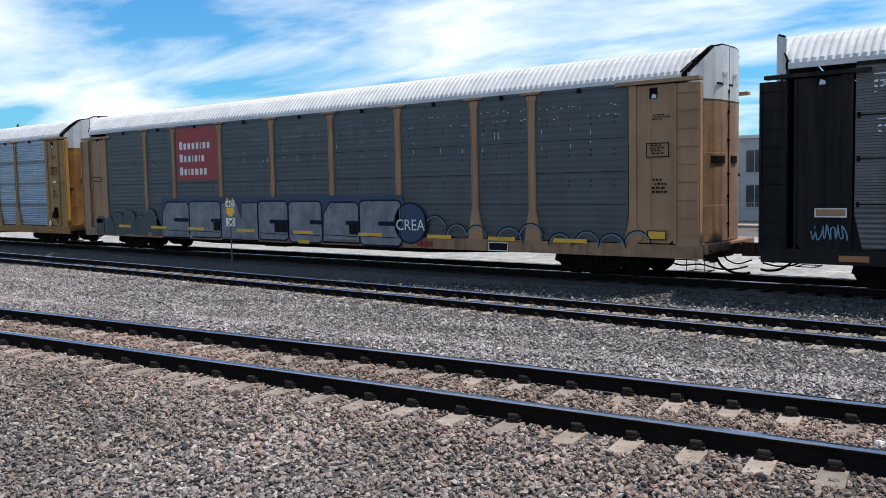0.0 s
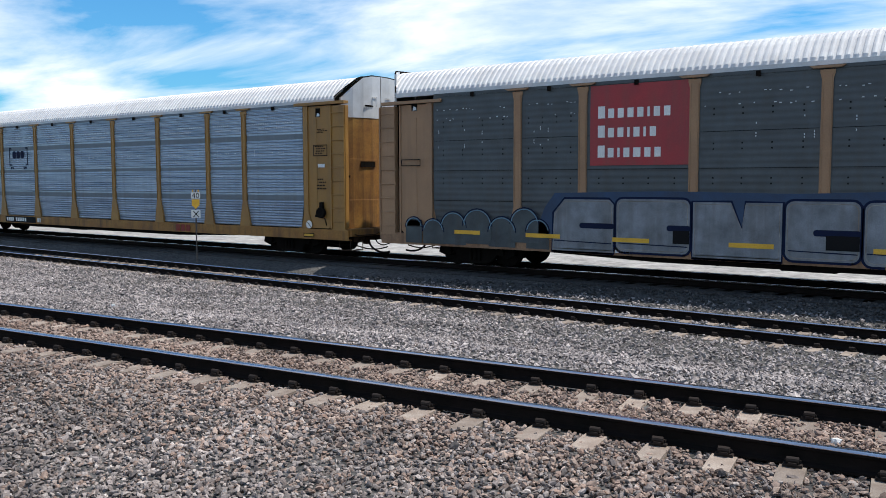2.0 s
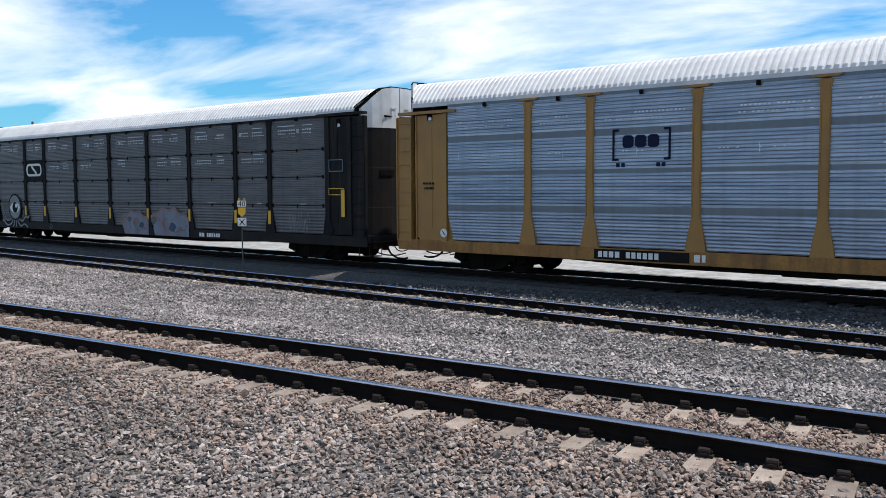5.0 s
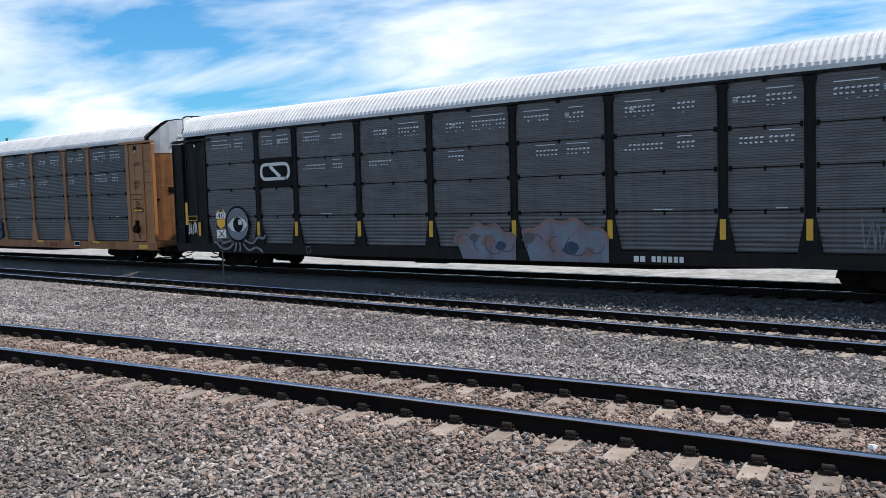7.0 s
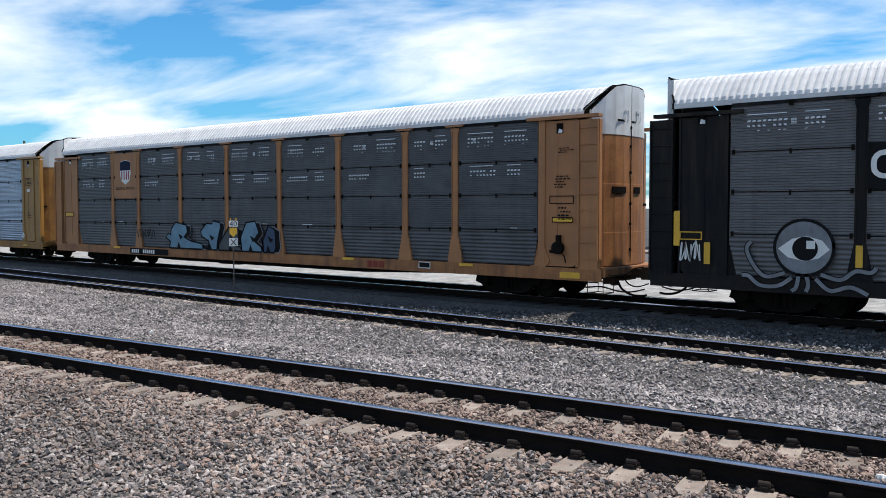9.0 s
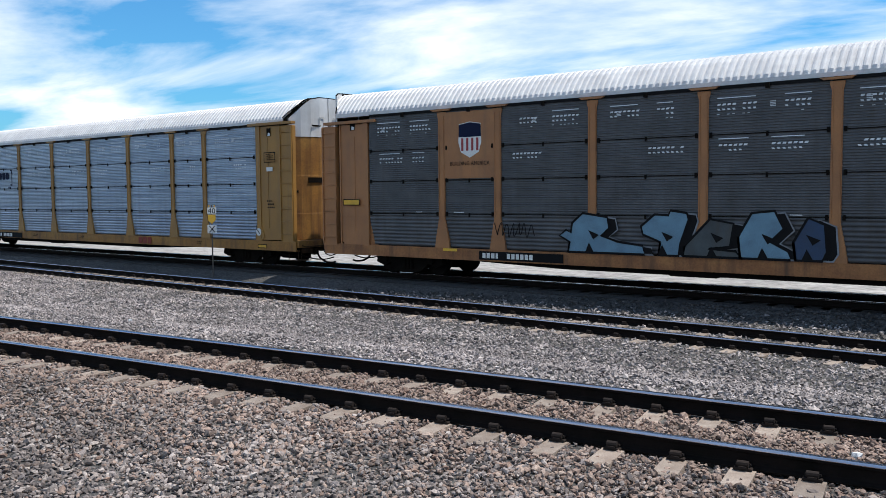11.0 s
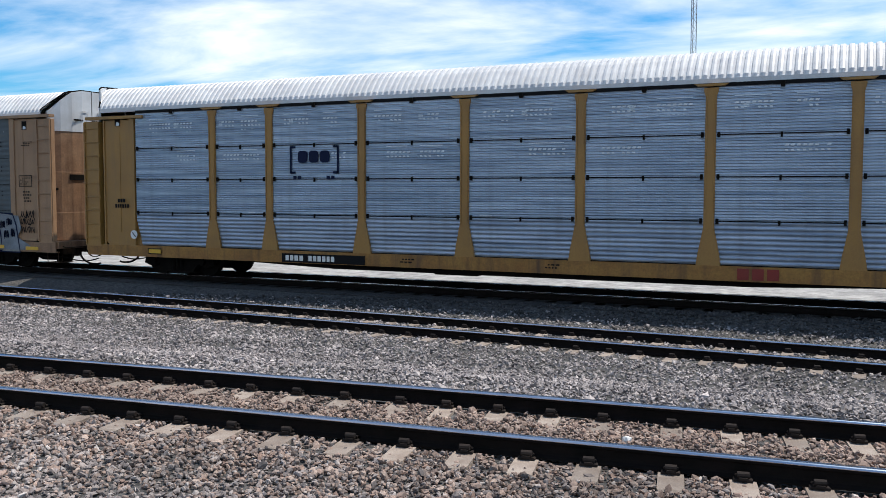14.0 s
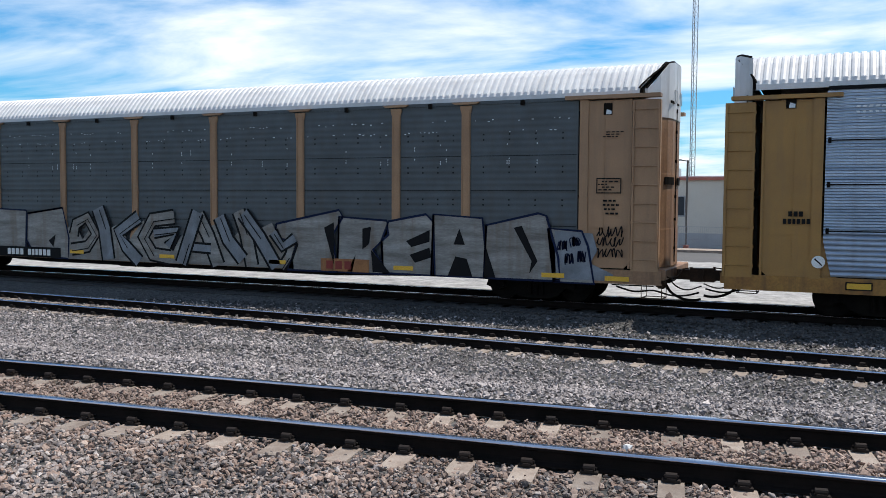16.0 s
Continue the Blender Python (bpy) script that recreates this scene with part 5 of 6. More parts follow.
    shapes = (
        (-4.95, "spray_cyan", [(0, 1.1), (0.05, 1.36), (-0.25, 1.52), (-0.05, 1.68), (0.08, 1.6), (0.12, 1.86), (0.42, 2.12), (1.1, 2.02), (1.16, 1.74), (0.92, 1.55), (1.4, 1.4), (2.05, 1.32), (2.1, 1.1)]),
        (-3.0, "spray_cyan", [(0.5, 1.1), (0.55, 1.42), (0.1, 1.6), (0.05, 1.8), (0.4, 2.1), (0.75, 2.08), (0.8, 2.2), (1.2, 2.14), (1.25, 1.98), (1.05, 1.4), (1.0, 1.1)]),
        (-2.0, "spray_green", [(0.1, 1.1), (0.15, 1.35), (0.75, 2.0), (1.3, 1.9), (1.22, 1.36), (0.72, 1.3), (1.35, 1.26), (1.5, 1.1)]),
        (-0.6, "spray_cyan", [(0.05, 1.1), (0.0, 1.6), (0.3, 2.15), (0.8, 2.2), (1.0, 1.8), (0.7, 1.5), (1.1, 1.3), (1.15, 1.1)]),
        (0.5, "spray_blue", [(0.15, 1.1), (0.1, 1.5), (0.4, 2.05), (0.75, 1.9), (0.8, 1.3), (0.7, 1.1)]),
    )
    for k, (x, key, q) in enumerate(shapes):
        p = [(x + a, b) for a, b in q]
        shade = [(a + 0.22, b - 0.04 if b > 1.2 else b) for a, b in p]
        paint(E, "lettering_shade", poly(shade), "mark_black", "black sprayed shade", k % 2)
        paint(E, "lettering_outline", outline(shade, 0.04), "spray_silver", "", k % 2 + 1)
        paint(E, "lettering", poly(p), key, "blue sprayed letter", 3 + k % 2)
        paint(E, "lettering_outline", outline(p, 0.06), "mark_black", "black sprayed outline", 5)
        mx = x + sum(a for a, b in q) / len(q)
        paint(E, "lettering_counter", poly([(mx - 0.12, 1.68), (mx + 0.18, 1.56), (mx + 0.02, 1.44)]), "mark_black", "", 6)
        paint(E, "lettering_counter", poly([(mx - 0.2, 1.12), (mx - 0.1, 1.36), (mx + 0.03, 1.12)]), "mark_black", "", 6)
    paint(E, "spray_tag", rough_tag(-6.6, 1.65, 1.2, 0.4, 21), "mark_black")
    paint(E, "painted_number", char_bars(5.6, 0.80, 0.2, (0.95, 0.95, 0.95), 0), "mark_red")
    small_box(E, 7.7, 8.15, 0.85, 1.05, "mark_black", "mark_white")
    small_box(E, 12.22, 12.96, 2.78, 3.0, None)
    small_box(E, 12.3, 12.93, 2.28, 2.43, "mark_yellow")
    paint(E, "stencil", small_print(12.35, 3.5, 5, 0.04, 0), "mark_black")
    door_writing(E, 12.4)
    paint(E, "reflector", Build().box(12.54, 13.14, 0, 0.002, 0.8, 0.96), "mark_yellow", "yellow reflective strip")
    for x in (-9.0, 4.5, 9.2):
        paint(E, "reflector", Build().box(x, x + 0.5, 0, 0.002, 0.98, 1.06), "mark_yellow")
    small_box(E, -12.9, -12.2, 2.3, 2.5, "mark_yellow")
    hand_brake(E, 12.5, 1.6)
    # F: bracket sign, number board
    bracket_sign(F, -5.72, 3.46, 1.45, 0.75)
    number_plate(F, -6.73, -4.18, 0.76, 1.0, (0.7, 0.7, 0.8, 0.8, 0, 0.7, 0.7, 0.7, 0.7, 0.6, 0.7))
    paint(F, "painted_number", char_bars(4.9, 0.78, 0.25, (0.95, 0.95, 0.95), 0), "mark_red", "rust red painted bars")
    small_box(F, 12.07, 12.63, 3.76, 4.11, None)
    paint(F, "stencil", small_print(12.12, 4.03, 4, 0.035, 0), "mark_black")
    paint(F, "label_plate", Build().box(12.19, 12.49, 0, 0.002, 3.46, 3.6), "mark_white")
    paint(F, "stencil", small_print(12.13, 2.42, 3, 0.06, 0), "mark_black")
    paint(F, "painted_number", char_bars(-12.5, 2.36, 0.11, (0.7, 0.7, 0.7), 0), "mark_black")
    paint(F, "painted_number", char_bars(-12.6, 2.2, 0.11, (0.6, 0.6, 0.5, 0.6, 0.6, 0.6), 0), "mark_black")
    round_sticker(F, 11.95, 1.37)
    round_sticker(F, -11.9, 1.40)
    small_box(F, 11.68, 12.13, 0.81, 0.95, "mark_yellow")
    small_box(F, -11.6, -11.1, 0.83, 1.0, "mark_yellow")
    shift_paint(F, ("label_border", "label_plate", "stencil"), 0.22)
    for x in (-3.2, 0.6, 8.5):
        paint(F, "stencil", small_print(x, 0.94, 2, 0.04, 0), "mark_black")
    # G: wide pale letters sprayed along the foot
    pale = [
        ([(-7.5, 0.8), (-7.3, 2.3), (-5.85, 2.25), (-5.9, 1.1), (-5.6, 0.8)], 0), ([(-5.8, 2.15), (-4.3, 2.35), (-4.05, 1.4), (-4.1, 0.75), (-5.5, 0.8), (-5.85, 1.3)], 0),
        ([(3.5, 1.6), (3.55, 1.98), (5.5, 2.38), (5.62, 2.2), (5.3, 1.7), (5.45, 0.72), (3.9, 0.72), (4.2, 1.5)], 0),
        ([(5.45, 0.72), (5.5, 2.2), (6.9, 2.12), (6.95, 1.75), (6.5, 1.35), (7.0, 0.72)], 0), ([(6.8, 0.75), (6.75, 1.6), (6.95, 2.1), (8.0, 2.3), (8.2, 2.1), (8.25, 0.74)], 0),
        ([(8.15, 0.74), (8.2, 2.3), (9.5, 2.22), (9.65, 0.74)], 0), ([(9.55, 0.74), (9.6, 2.05), (10.9, 2.36), (11.1, 2.3), (11.4, 1.3), (11.45, 0.74)], 0), ([(11.3, 0.72), (11.15, 2.0), (11.95, 1.95), (12.1, 1.6), (12.25, 0.72)], 0),
    ]
    for p, k in pale:
        paint(G, "lettering", poly(p), "spray_silver" if k else "spray_pale", "pale sprayed letter", k)
        paint(G, "lettering_outline", outline(p, 0.06), "mark_black" if k else "mark_blue", "dark sprayed outline", 2)
    for p in ([(5.05, 1.9), (5.35, 2.05), (5.35, 0.9)], [(6.2, 1.9), (6.45, 1.95), (6.4, 1.5), (6.2, 1.35)], [(5.75, 0.75), (6.0, 1.2), (5.9, 0.74)], [(6.45, 1.35), (7.0, 0.76), (6.5, 0.76)], [(7.45, 1.6), (8.1, 1.9), (8.1, 1.6), (7.6, 1.45)], [(7.55, 1.25), (8.1, 1.45), (8.15, 1.2), (7.7, 1.05)],
              [(8.75, 1.55), (8.9, 1.95), (9.05, 1.55)], [(8.6, 0.76), (8.8, 1.25), (9.1, 1.2), (9.25, 0.76)], [(9.55, 0.76), (9.6, 1.5), (9.85, 0.76)], [(10.3, 2.0), (10.5, 2.05), (10.9, 1.2), (10.7, 0.9), (10.75, 1.2)], [(-4.9, 1.3), (-4.6, 1.5), (-4.7, 1.1)], [(-0.3, 1.4), (0.3, 1.6), (0.0, 1.1)]):
        paint(G, "lettering_counter", poly(p), "mark_black", "black sprayed counter", 3)
    ragged = [(-4.1 + 0.3 * k, 1.72 + 0.28 * math.sin(2.1 * k) + 0.12 * math.sin(5.3 * k)) for k in range(28)]
    paint(G, "lettering_ground", poly([(-4.1, 0.75)] + ragged + [(4.1, 0.75)]), "spray_pale", "brownish pale sprayed ground")
    strokes = (
        ([(-3.95, 1.05), (-3.3, 1.15), (-2.95, 1.55), (-3.3, 2.05), (-3.75, 1.85), (-3.85, 1.5)], 0.30),
        ([(-2.85, 2.35), (-2.6, 1.75), (-2.45, 0.78)], 0.42), ([(-1.25, 2.10), (-2.05, 1.62), (-1.75, 1.2), (-1.25, 0.76)], 0.34),
        ([(0.05, 2.12), (-0.75, 2.02), (-1.1, 1.5), (-0.75, 1.0), (-0.1, 0.92)], 0.36), ([(-0.7, 1.62), (0.15, 1.72), (-0.2, 1.25)], 0.22),
        ([(0.3, 0.76), (0.55, 1.4), (0.9, 2.28)], 0.34), ([(0.9, 2.20), (1.25, 1.6), (1.6, 0.76)], 0.38), ([(0.7, 1.25), (1.35, 1.22)], 0.2),
        ([(1.65, 2.15), (1.95, 1.5), (2.45, 0.95)], 0.34), ([(2.3, 2.32), (2.55, 1.7), (2.75, 0.78)], 0.36), ([(2.45, 2.25), (3.0, 1.6), (3.55, 0.78)], 0.34),
        ([(3.45, 1.75), (3.75, 1.35), (4.15, 1.6)], 0.22), ([(3.7, 0.76), (3.95, 1.1), (4.1, 1.5)], 0.2),
    )
    for k, (p, w) in enumerate(strokes):
        paint(G, "lettering_outline", ribbon(p, w + 0.13, 0), "mark_black", "black sprayed outline", 1 + k % 3 * 2)
        paint(G, "lettering", ribbon(p, w, 0), "spray_silver" if k % 3 else "spray_pale", "pale sprayed letter stroke", 2 + k % 3 * 2)
        paint(G, "lettering_outline", ribbon([(x + w * 0.18, z - 0.05) for x, z in p[:-1]], 0.03, 0), "mark_black", "", 8)
    paint(G, "spray_patch", poly([(11.35, 0.8), (11.3, 1.95), (12.2, 1.9), (12.32, 1.5), (12.15, 1.2), (12.7, 0.95), (12.6, 0.8)]), "spray_silver", "pale sprayed patch", 1)
    for x, z in ((11.5, 1.6), (11.8, 1.7), (11.65, 1.3), (11.95, 1.35)):
        paint(G, "spray_tag", rough_tag(x, z, 0.22, 0.25, int(x * 10)), "mark_blue", "", 3)
    paint(G, "number_board", Build().box(-7.1, -4.4, 0, 0.002, 0.75, 1.08), "mark_black", "", 3)
    paint(G, "painted_number", char_bars(-6.7, 0.82, 0.19, (0.7, 0.7, 0.8, 0.7, 0, 0.7, 0.5, 0.5, 0.7, 0.7, 0.7), 0), "mark_white", "", 4)
    paint(G, "label_plate", Build().box(4.95, 6.4, 0, 0.002, 0.74, 1.08), "orange_rusted", "", 3)
    paint(G, "painted_number", char_bars(5.12, 0.80, 0.22, (0.9, 0.9, 0.9), 0, 0.35), "mark_red", "", 4)
    for x, z in ((-4.0, 0.98), (-0.5, 0.95), (3.3, 0.92), (7.1, 0.9), (11.0, 0.88), (12.5, 0.86)):
        paint(G, "reflector", Build().box(x, x + 0.55, 0, 0.002, z - 0.055, z + 0.055), "mark_yellow", "yellow reflective strip", 4)
    small_box(G, 12.27, 12.84, 2.84, 3.2, None)
    paint(G, "stencil", small_print(12.3, 3.1, 4, 0.035, 0), "mark_black")
    door_writing(G, 12.35)
    for k, z in enumerate((1.95, 1.72, 1.45)):
        paint(G, "spray_tag", rough_tag(12.6, z, 0.6, 0.22, 11 + k), "mark_black")


def shift_paint(car, names, dx):
    for ob in car.children:
        if ob.name.split(".")[0] in names:
            ob.location.x += dx


def smooth(p, n=5):
    """A soft curve through the points."""
    out = []
    for k in range(len(p) - 1):
        q = [p[min(max(k + o, 0), len(p) - 1)] for o in (-1, 0, 1, 2)]
        for u in [i / n for i in range(n)]:
            out.append(tuple(0.5 * (2 * q[1][c] + (q[2][c] - q[0][c]) * u + (2 * q[0][c] - 5 * q[1][c] + 4 * q[2][c] - q[3][c]) * u * u + (3 * q[1][c] - q[0][c] - 3 * q[2][c] + q[3][c]) * u ** 3) for c in (0, 1)))
    return out + [tuple(p[-1])]


def rough_tag(cx, cz, w, h, seed):
    """A quick looping line of spray paint."""
    rng = random.Random(seed)
    n = 22
    p = [(cx - w / 2 + w * i / (n - 1) + rng.uniform(-0.04, 0.04), cz + h / 2 * math.sin(i * 1.9 + seed) + rng.uniform(-0.03, 0.03)) for i in range(n)]
    return ribbon(smooth(p, 3), 0.028, 0)


def bracket_sign(car, cx, cz, w, h):
    for s in (-1, 1):
        x = cx + s * w / 2
        b = Build().box(x - 0.03, x + 0.03, 0, 0.002, cz - h / 2 + 0.1, cz + h / 2 + 0.1)
        for z in (cz - h / 2 + 0.1, cz + h / 2 + 0.04):
            b.box(min(x, x - s * 0.15), max(x, x - s * 0.15), 0, 0.002, z, z + 0.06)
        b.box(x - s * 0.28 - 0.06, x - s * 0.28 + 0.04, 0, 0.002, cz - h / 2 - 0.06, cz - h / 2 + 0.04)
        b.box(x - s * 0.14 - 0.06, x - s * 0.14 + 0.04, 0, 0.002, cz - h / 2 - 0.06, cz - h / 2 + 0.04)
        part("bracket", b.mesh("bracket", M["mark_blue"]), car, "dark blue painted bracket", Matrix.Translation((0, PAINT + 0.03, 0)))
    b = Build()
    for k in range(3):
        x = cx - 0.5 + 0.34 * k
        b.add(*ring_block(x, cz + 0.02, 0.30, 0.32, k))
    part("sign_emblem", b.mesh("sign_emblem", M["mark_blue"]), car, "dark blue painted blocks", Matrix.Translation((0, PAINT + 0.03, 0)))


def ring_block(x, z, w, h, k):
    q = Build().prism(rounded(x, x + w, z, z + h, 0.09), 0, 0.002)
    return q.v, q.f


def round_sticker(car, x, z):
    paint(car, "round_sticker", disc(x, z, 0.13, 0.13, 0), "mark_white", "white round sticker")
    paint(car, "sticker_bar", ribbon([(x - 0.07, z + 0.07), (x + 0.07, z - 0.07)], 0.03, 0), "mark_black", "", 1)


def hand_brake(car, x, z):
    """The brake wheel housing with its levers on the end bay."""
    b = Build().cyl((x, -SIDE - 0.09, z), (0, 1, 0), 0.17, 0.05, 16)
    b.box(x - 0.25, x + 0.05, -SIDE - 0.1, -SIDE, z - 0.14, z - 0.06).box(x - 0.06, x + 0.06, -SIDE - 0.1, -SIDE, z + 0.1, z + 0.34)
    b.tube([(x, -SIDE - 0.1, z), (x + 0.22, -SIDE - 0.12, z - 0.22), (x + 0.25, -SIDE - 0.1, z - 0.4)], 0.018, 5)
    part("hand_brake", b.mesh("hand_brake", M["under"]), car, "dark hand brake housing")


# ---- signs, buildings and masts ----
def build_sign():
    t = thing("track_sign", "white and yellow speed sign on a thin dark post", "sign", m=pose(-24.5, 18.7, 0.46, 0, 0, 52.5) @ Matrix.Scale(0.74, 4))
    part("post", Build().box(-0.03, 0.03, -0.02, 0.02, -1.1, 2.42).mesh("post", M["timber"]), t)
    plates = (("number_plate", Build().prism(rounded(-0.2, 0.2, 2.02, 2.3, 0.03), -0.035, -0.022), "mark_white"),
              ("shield", Build().prism([(-0.17, 1.98), (-0.17, 1.72), (0, 1.55), (0.17, 1.72), (0.17, 1.98)][::-1], -0.035, -0.022), "mark_yellow"),
              ("cross_plate", Build().prism(rounded(-0.2, 0.2, 1.13, 1.51, 0.02), -0.035, -0.022), "mark_white"))
    made = {}
    for nm, b, key in plates:
        made[nm] = part(nm, b.mesh(nm, M[key]), t)
    for nm, text, size, z in (("number_plate", "40", 0.34, 2.04), ("cross_plate", "X", 0.42, 1.17)):
        me = letters(text, size)
        me.materials.append(M["mark_black"])
        part("lettering", me, made[nm], "black lettering", Matrix.Translation((0, -0.039, z)))
    for x in (-0.12, 0.12):
        part("tab", Build().box(x - 0.03, x + 0.03, -0.03, -0.02, 2.31, 2.42).mesh("tab", M["mark_yellow"]), t)


def window_parts(parent, x, y, z, w, h):
    o = Matrix.Translation((x, y, z))
    win = part("window", Build().box(-w / 2, w / 2, 0.02, 0.06, 0, h).mesh("pane", M["glass"]), parent, "", o)
    part("window_frame", frame_line(-w / 2 - 0.05, w / 2 + 0.05, -0.05, h + 0.05, 0.07, -0.03).box(-0.025, 0.025, -0.03, 0.02, 0, h).mesh("window_frame", M["mast"]), win)


def build_background():
    rng = random.Random(9)
    b1 = thing("low_building", "cream single-storey building with a red coping", "building", m=pose(-12.75, 52.5, -0.145))
    part("wall", Build().box(0, 24, 0, 9, 0, 3.95).mesh("wall", M["plaster"]), b1)
    part("coping", Build().box(-0.15, 24.15, -0.15, 9.15, 3.95, 4.12, 0.03).mesh("coping", M["trim_red"]), b1)
    part("roof", Build().box(0.1, 23.9, 0.1, 8.9, 4.124, 4.2).mesh("roof", M["roof"]), b1)
    for x in (3.5, 7.6, 12.0, 17.0):
        window_parts(b1, x, -0.06, 1.9, 1.0, 1.1)
    part("plinth", Build().box(-0.05, 24.05, -0.05, -0.003, 0, 0.9).mesh("plinth", M["grey_wall"]), b1)
    vent = thing("roof_vent", "small metal vent on a flat roof", "roof vent", m=pose(-9.65, 54, 4.0))
    part("stack", Build().box(-0.35, 0.35, -0.35, 0.35, 0, 0.55, 0.05).mesh("stack", M["mast"]), vent)
    part("cap", Build().cyl((0, 0, 0.7), (0, 0, 1), 0.28, 0.15, 12).mesh("cap", M["grey_wall"]), vent)
    b2 = thing("grey_building", "grey sided building with tall windows", "building", m=pose(-26.5, 56, -0.145))
    part("wall", Build().box(0, 11, 0, 10, 0, 5.25).mesh("wall", M["grey_wall"]), b2)
    part("roof", Build().box(-0.2, 11.2, -0.2, 10.2, 5.25, 5.45, 0.03).mesh("roof", M["roof"]), b2)
    for x in (2.0, 4.2, 6.4, 8.6):
        for z in (0.9, 3.1):
            window_parts(b2, x, -0.06, z, 1.1, 1.4)
    dish = thing("round_antenna", "white round antenna on a short pole", "antenna", m=pose(-18.6, 57, 5.25))
    part("pole", Build().cyl((0, 0, 0.3), (0, 0, 1), 0.04, 0.32, 8).mesh("pole", M["mast"]), dish)
    part("bowl", Build().cyl((0, -0.05, 0.72), (0, 1, 0.2), 0.34, 0.05, 18).mesh("bowl", M["white"]), dish)
    # fence and road
    fence = thing("fence", "dark chain-link fence with thin posts", "fence", m=pose(-45, 49.6, -0.145))
    for i in range(28):
        part("fence_post", shared("fence_post", lambda: Build().cyl((0, 0, 0.7), (0, 0, 1), 0.03, 0.7, 6).mesh("fence_post", M["mast"])), fence, "", Matrix.Translation((2.6 * i, 0, 0)))
    w = Build()
    for i in range(700):
        x = 0.1 * i
        w.add([(x, 0, 0.02), (x + 0.012, 0, 0.02), (x + 0.012, 0, 1.34), (x, 0, 1.34)], [(0, 1, 2, 3)])
    for z in (0.05, 0.35, 0.65, 0.95, 1.34):
        w.add([(0, 0.004, z), (70, 0.004, z), (70, 0.004, z + 0.02), (0, 0.004, z + 0.02)], [(0, 1, 2, 3)])
    part("wire_mesh", w.mesh("wire_mesh", M["mast"]), fence, "", kind="")
    # dark strip of painted shade beneath the train
    tagged(new("track_bed", Build().box(-300, 260, 19.35, 23.4, -0.4, 0.0).mesh("track_bed", M["shade_bed"])), "gravel bed of the far track, coloured dark for the train's shade", "track bed", kind="structure")
    tagged(new("gravel_lot", Build().box(-400, 400, 24.7, 40.5, -0.5, -0.10).mesh("gravel_lot", M["lot"])), "pale gravel lot behind the train", "ground", kind="structure")
    tagged(new("road", Build().box(-400, 400, 40.5, 47.5, -0.5, -0.095).mesh("road", M["asphalt"])), "worn grey asphalt road beyond the tracks", "road", kind="structure")
    tagged(new("pavement", Build().box(-400, 400, 47.5, 49.3, -0.5, 0.04, 0.0).mesh("pavement", M["concrete"])), "pale concrete pavement with a low kerb", "pavement", kind="structure")
    # light pole, lattice mast, far pole
    lp = thing("light_pole", "grey steel light pole with a short arm", "light pole", m=pose(-8.27, 50.2, -0.145))
    part("pole", Build().tube([(0, 0, 0), (0, 0, 2.5), (0.02, 0, 5.0)], 0.06, 8).mesh("pole", M["timber"]), lp)
    part("arm", Build().tube([(0.02, 0, 4.95), (-0.4, 0, 5.02)], 0.03, 6).mesh("arm", M["timber"]), lp)
    part("lamp_head", Build().box(-0.65, -0.3, -0.08, 0.08, 4.97, 5.06, 0.02).mesh("lamp_head", M["mast"]), lp)
    part("base", Build().cyl((0, 0, 0.15), (0, 0, 1), 0.16, 0.15, 10).mesh("base", M["trim_red"]), lp)
    mast = thing("lattice_mast", "tall slim lattice radio mast", "radio mast", m=pose(-11.1, 69.5, -0.145))
    r = 0.22
    legs = [(r * math.cos(radians(a)), r * math.sin(radians(a))) for a in (30, 150, 270)]
    for x, y in legs:
        part("leg", Build().tube([(x, y, 0), (x, y, 34)], 0.03, 6).mesh("leg", M["mast"]), mast)
    br = Build()
    for k in range(56):
        z = 0.6 * k
        for j in range(3):
            (x0, y0), (x1, y1) = legs[j], legs[(j + 1) % 3]
            br.tube([(x0, y0, z), (x1, y1, z + 0.6)], 0.012, 4)
            br.tube([(x0, y0, z), (x1, y1, z)], 0.010, 4)
    part("bracing", br.mesh("bracing", M["mast"]), mast)
    up = thing("utility_pole", "dark timber utility pole", "utility pole", m=pose(-126, 60, -0.145))
    part("pole", Build().tube([(0, 0, 0), (0, 0, 12.3)], 0.16, 8).mesh("pole", M["timber"]), up)
    part("crossarm", Build().box(-1.1, 1.1, -0.06, 0.06, 11.4, 11.55).mesh("crossarm", M["timber"]), up)
    build_tree()
    build_pickup()


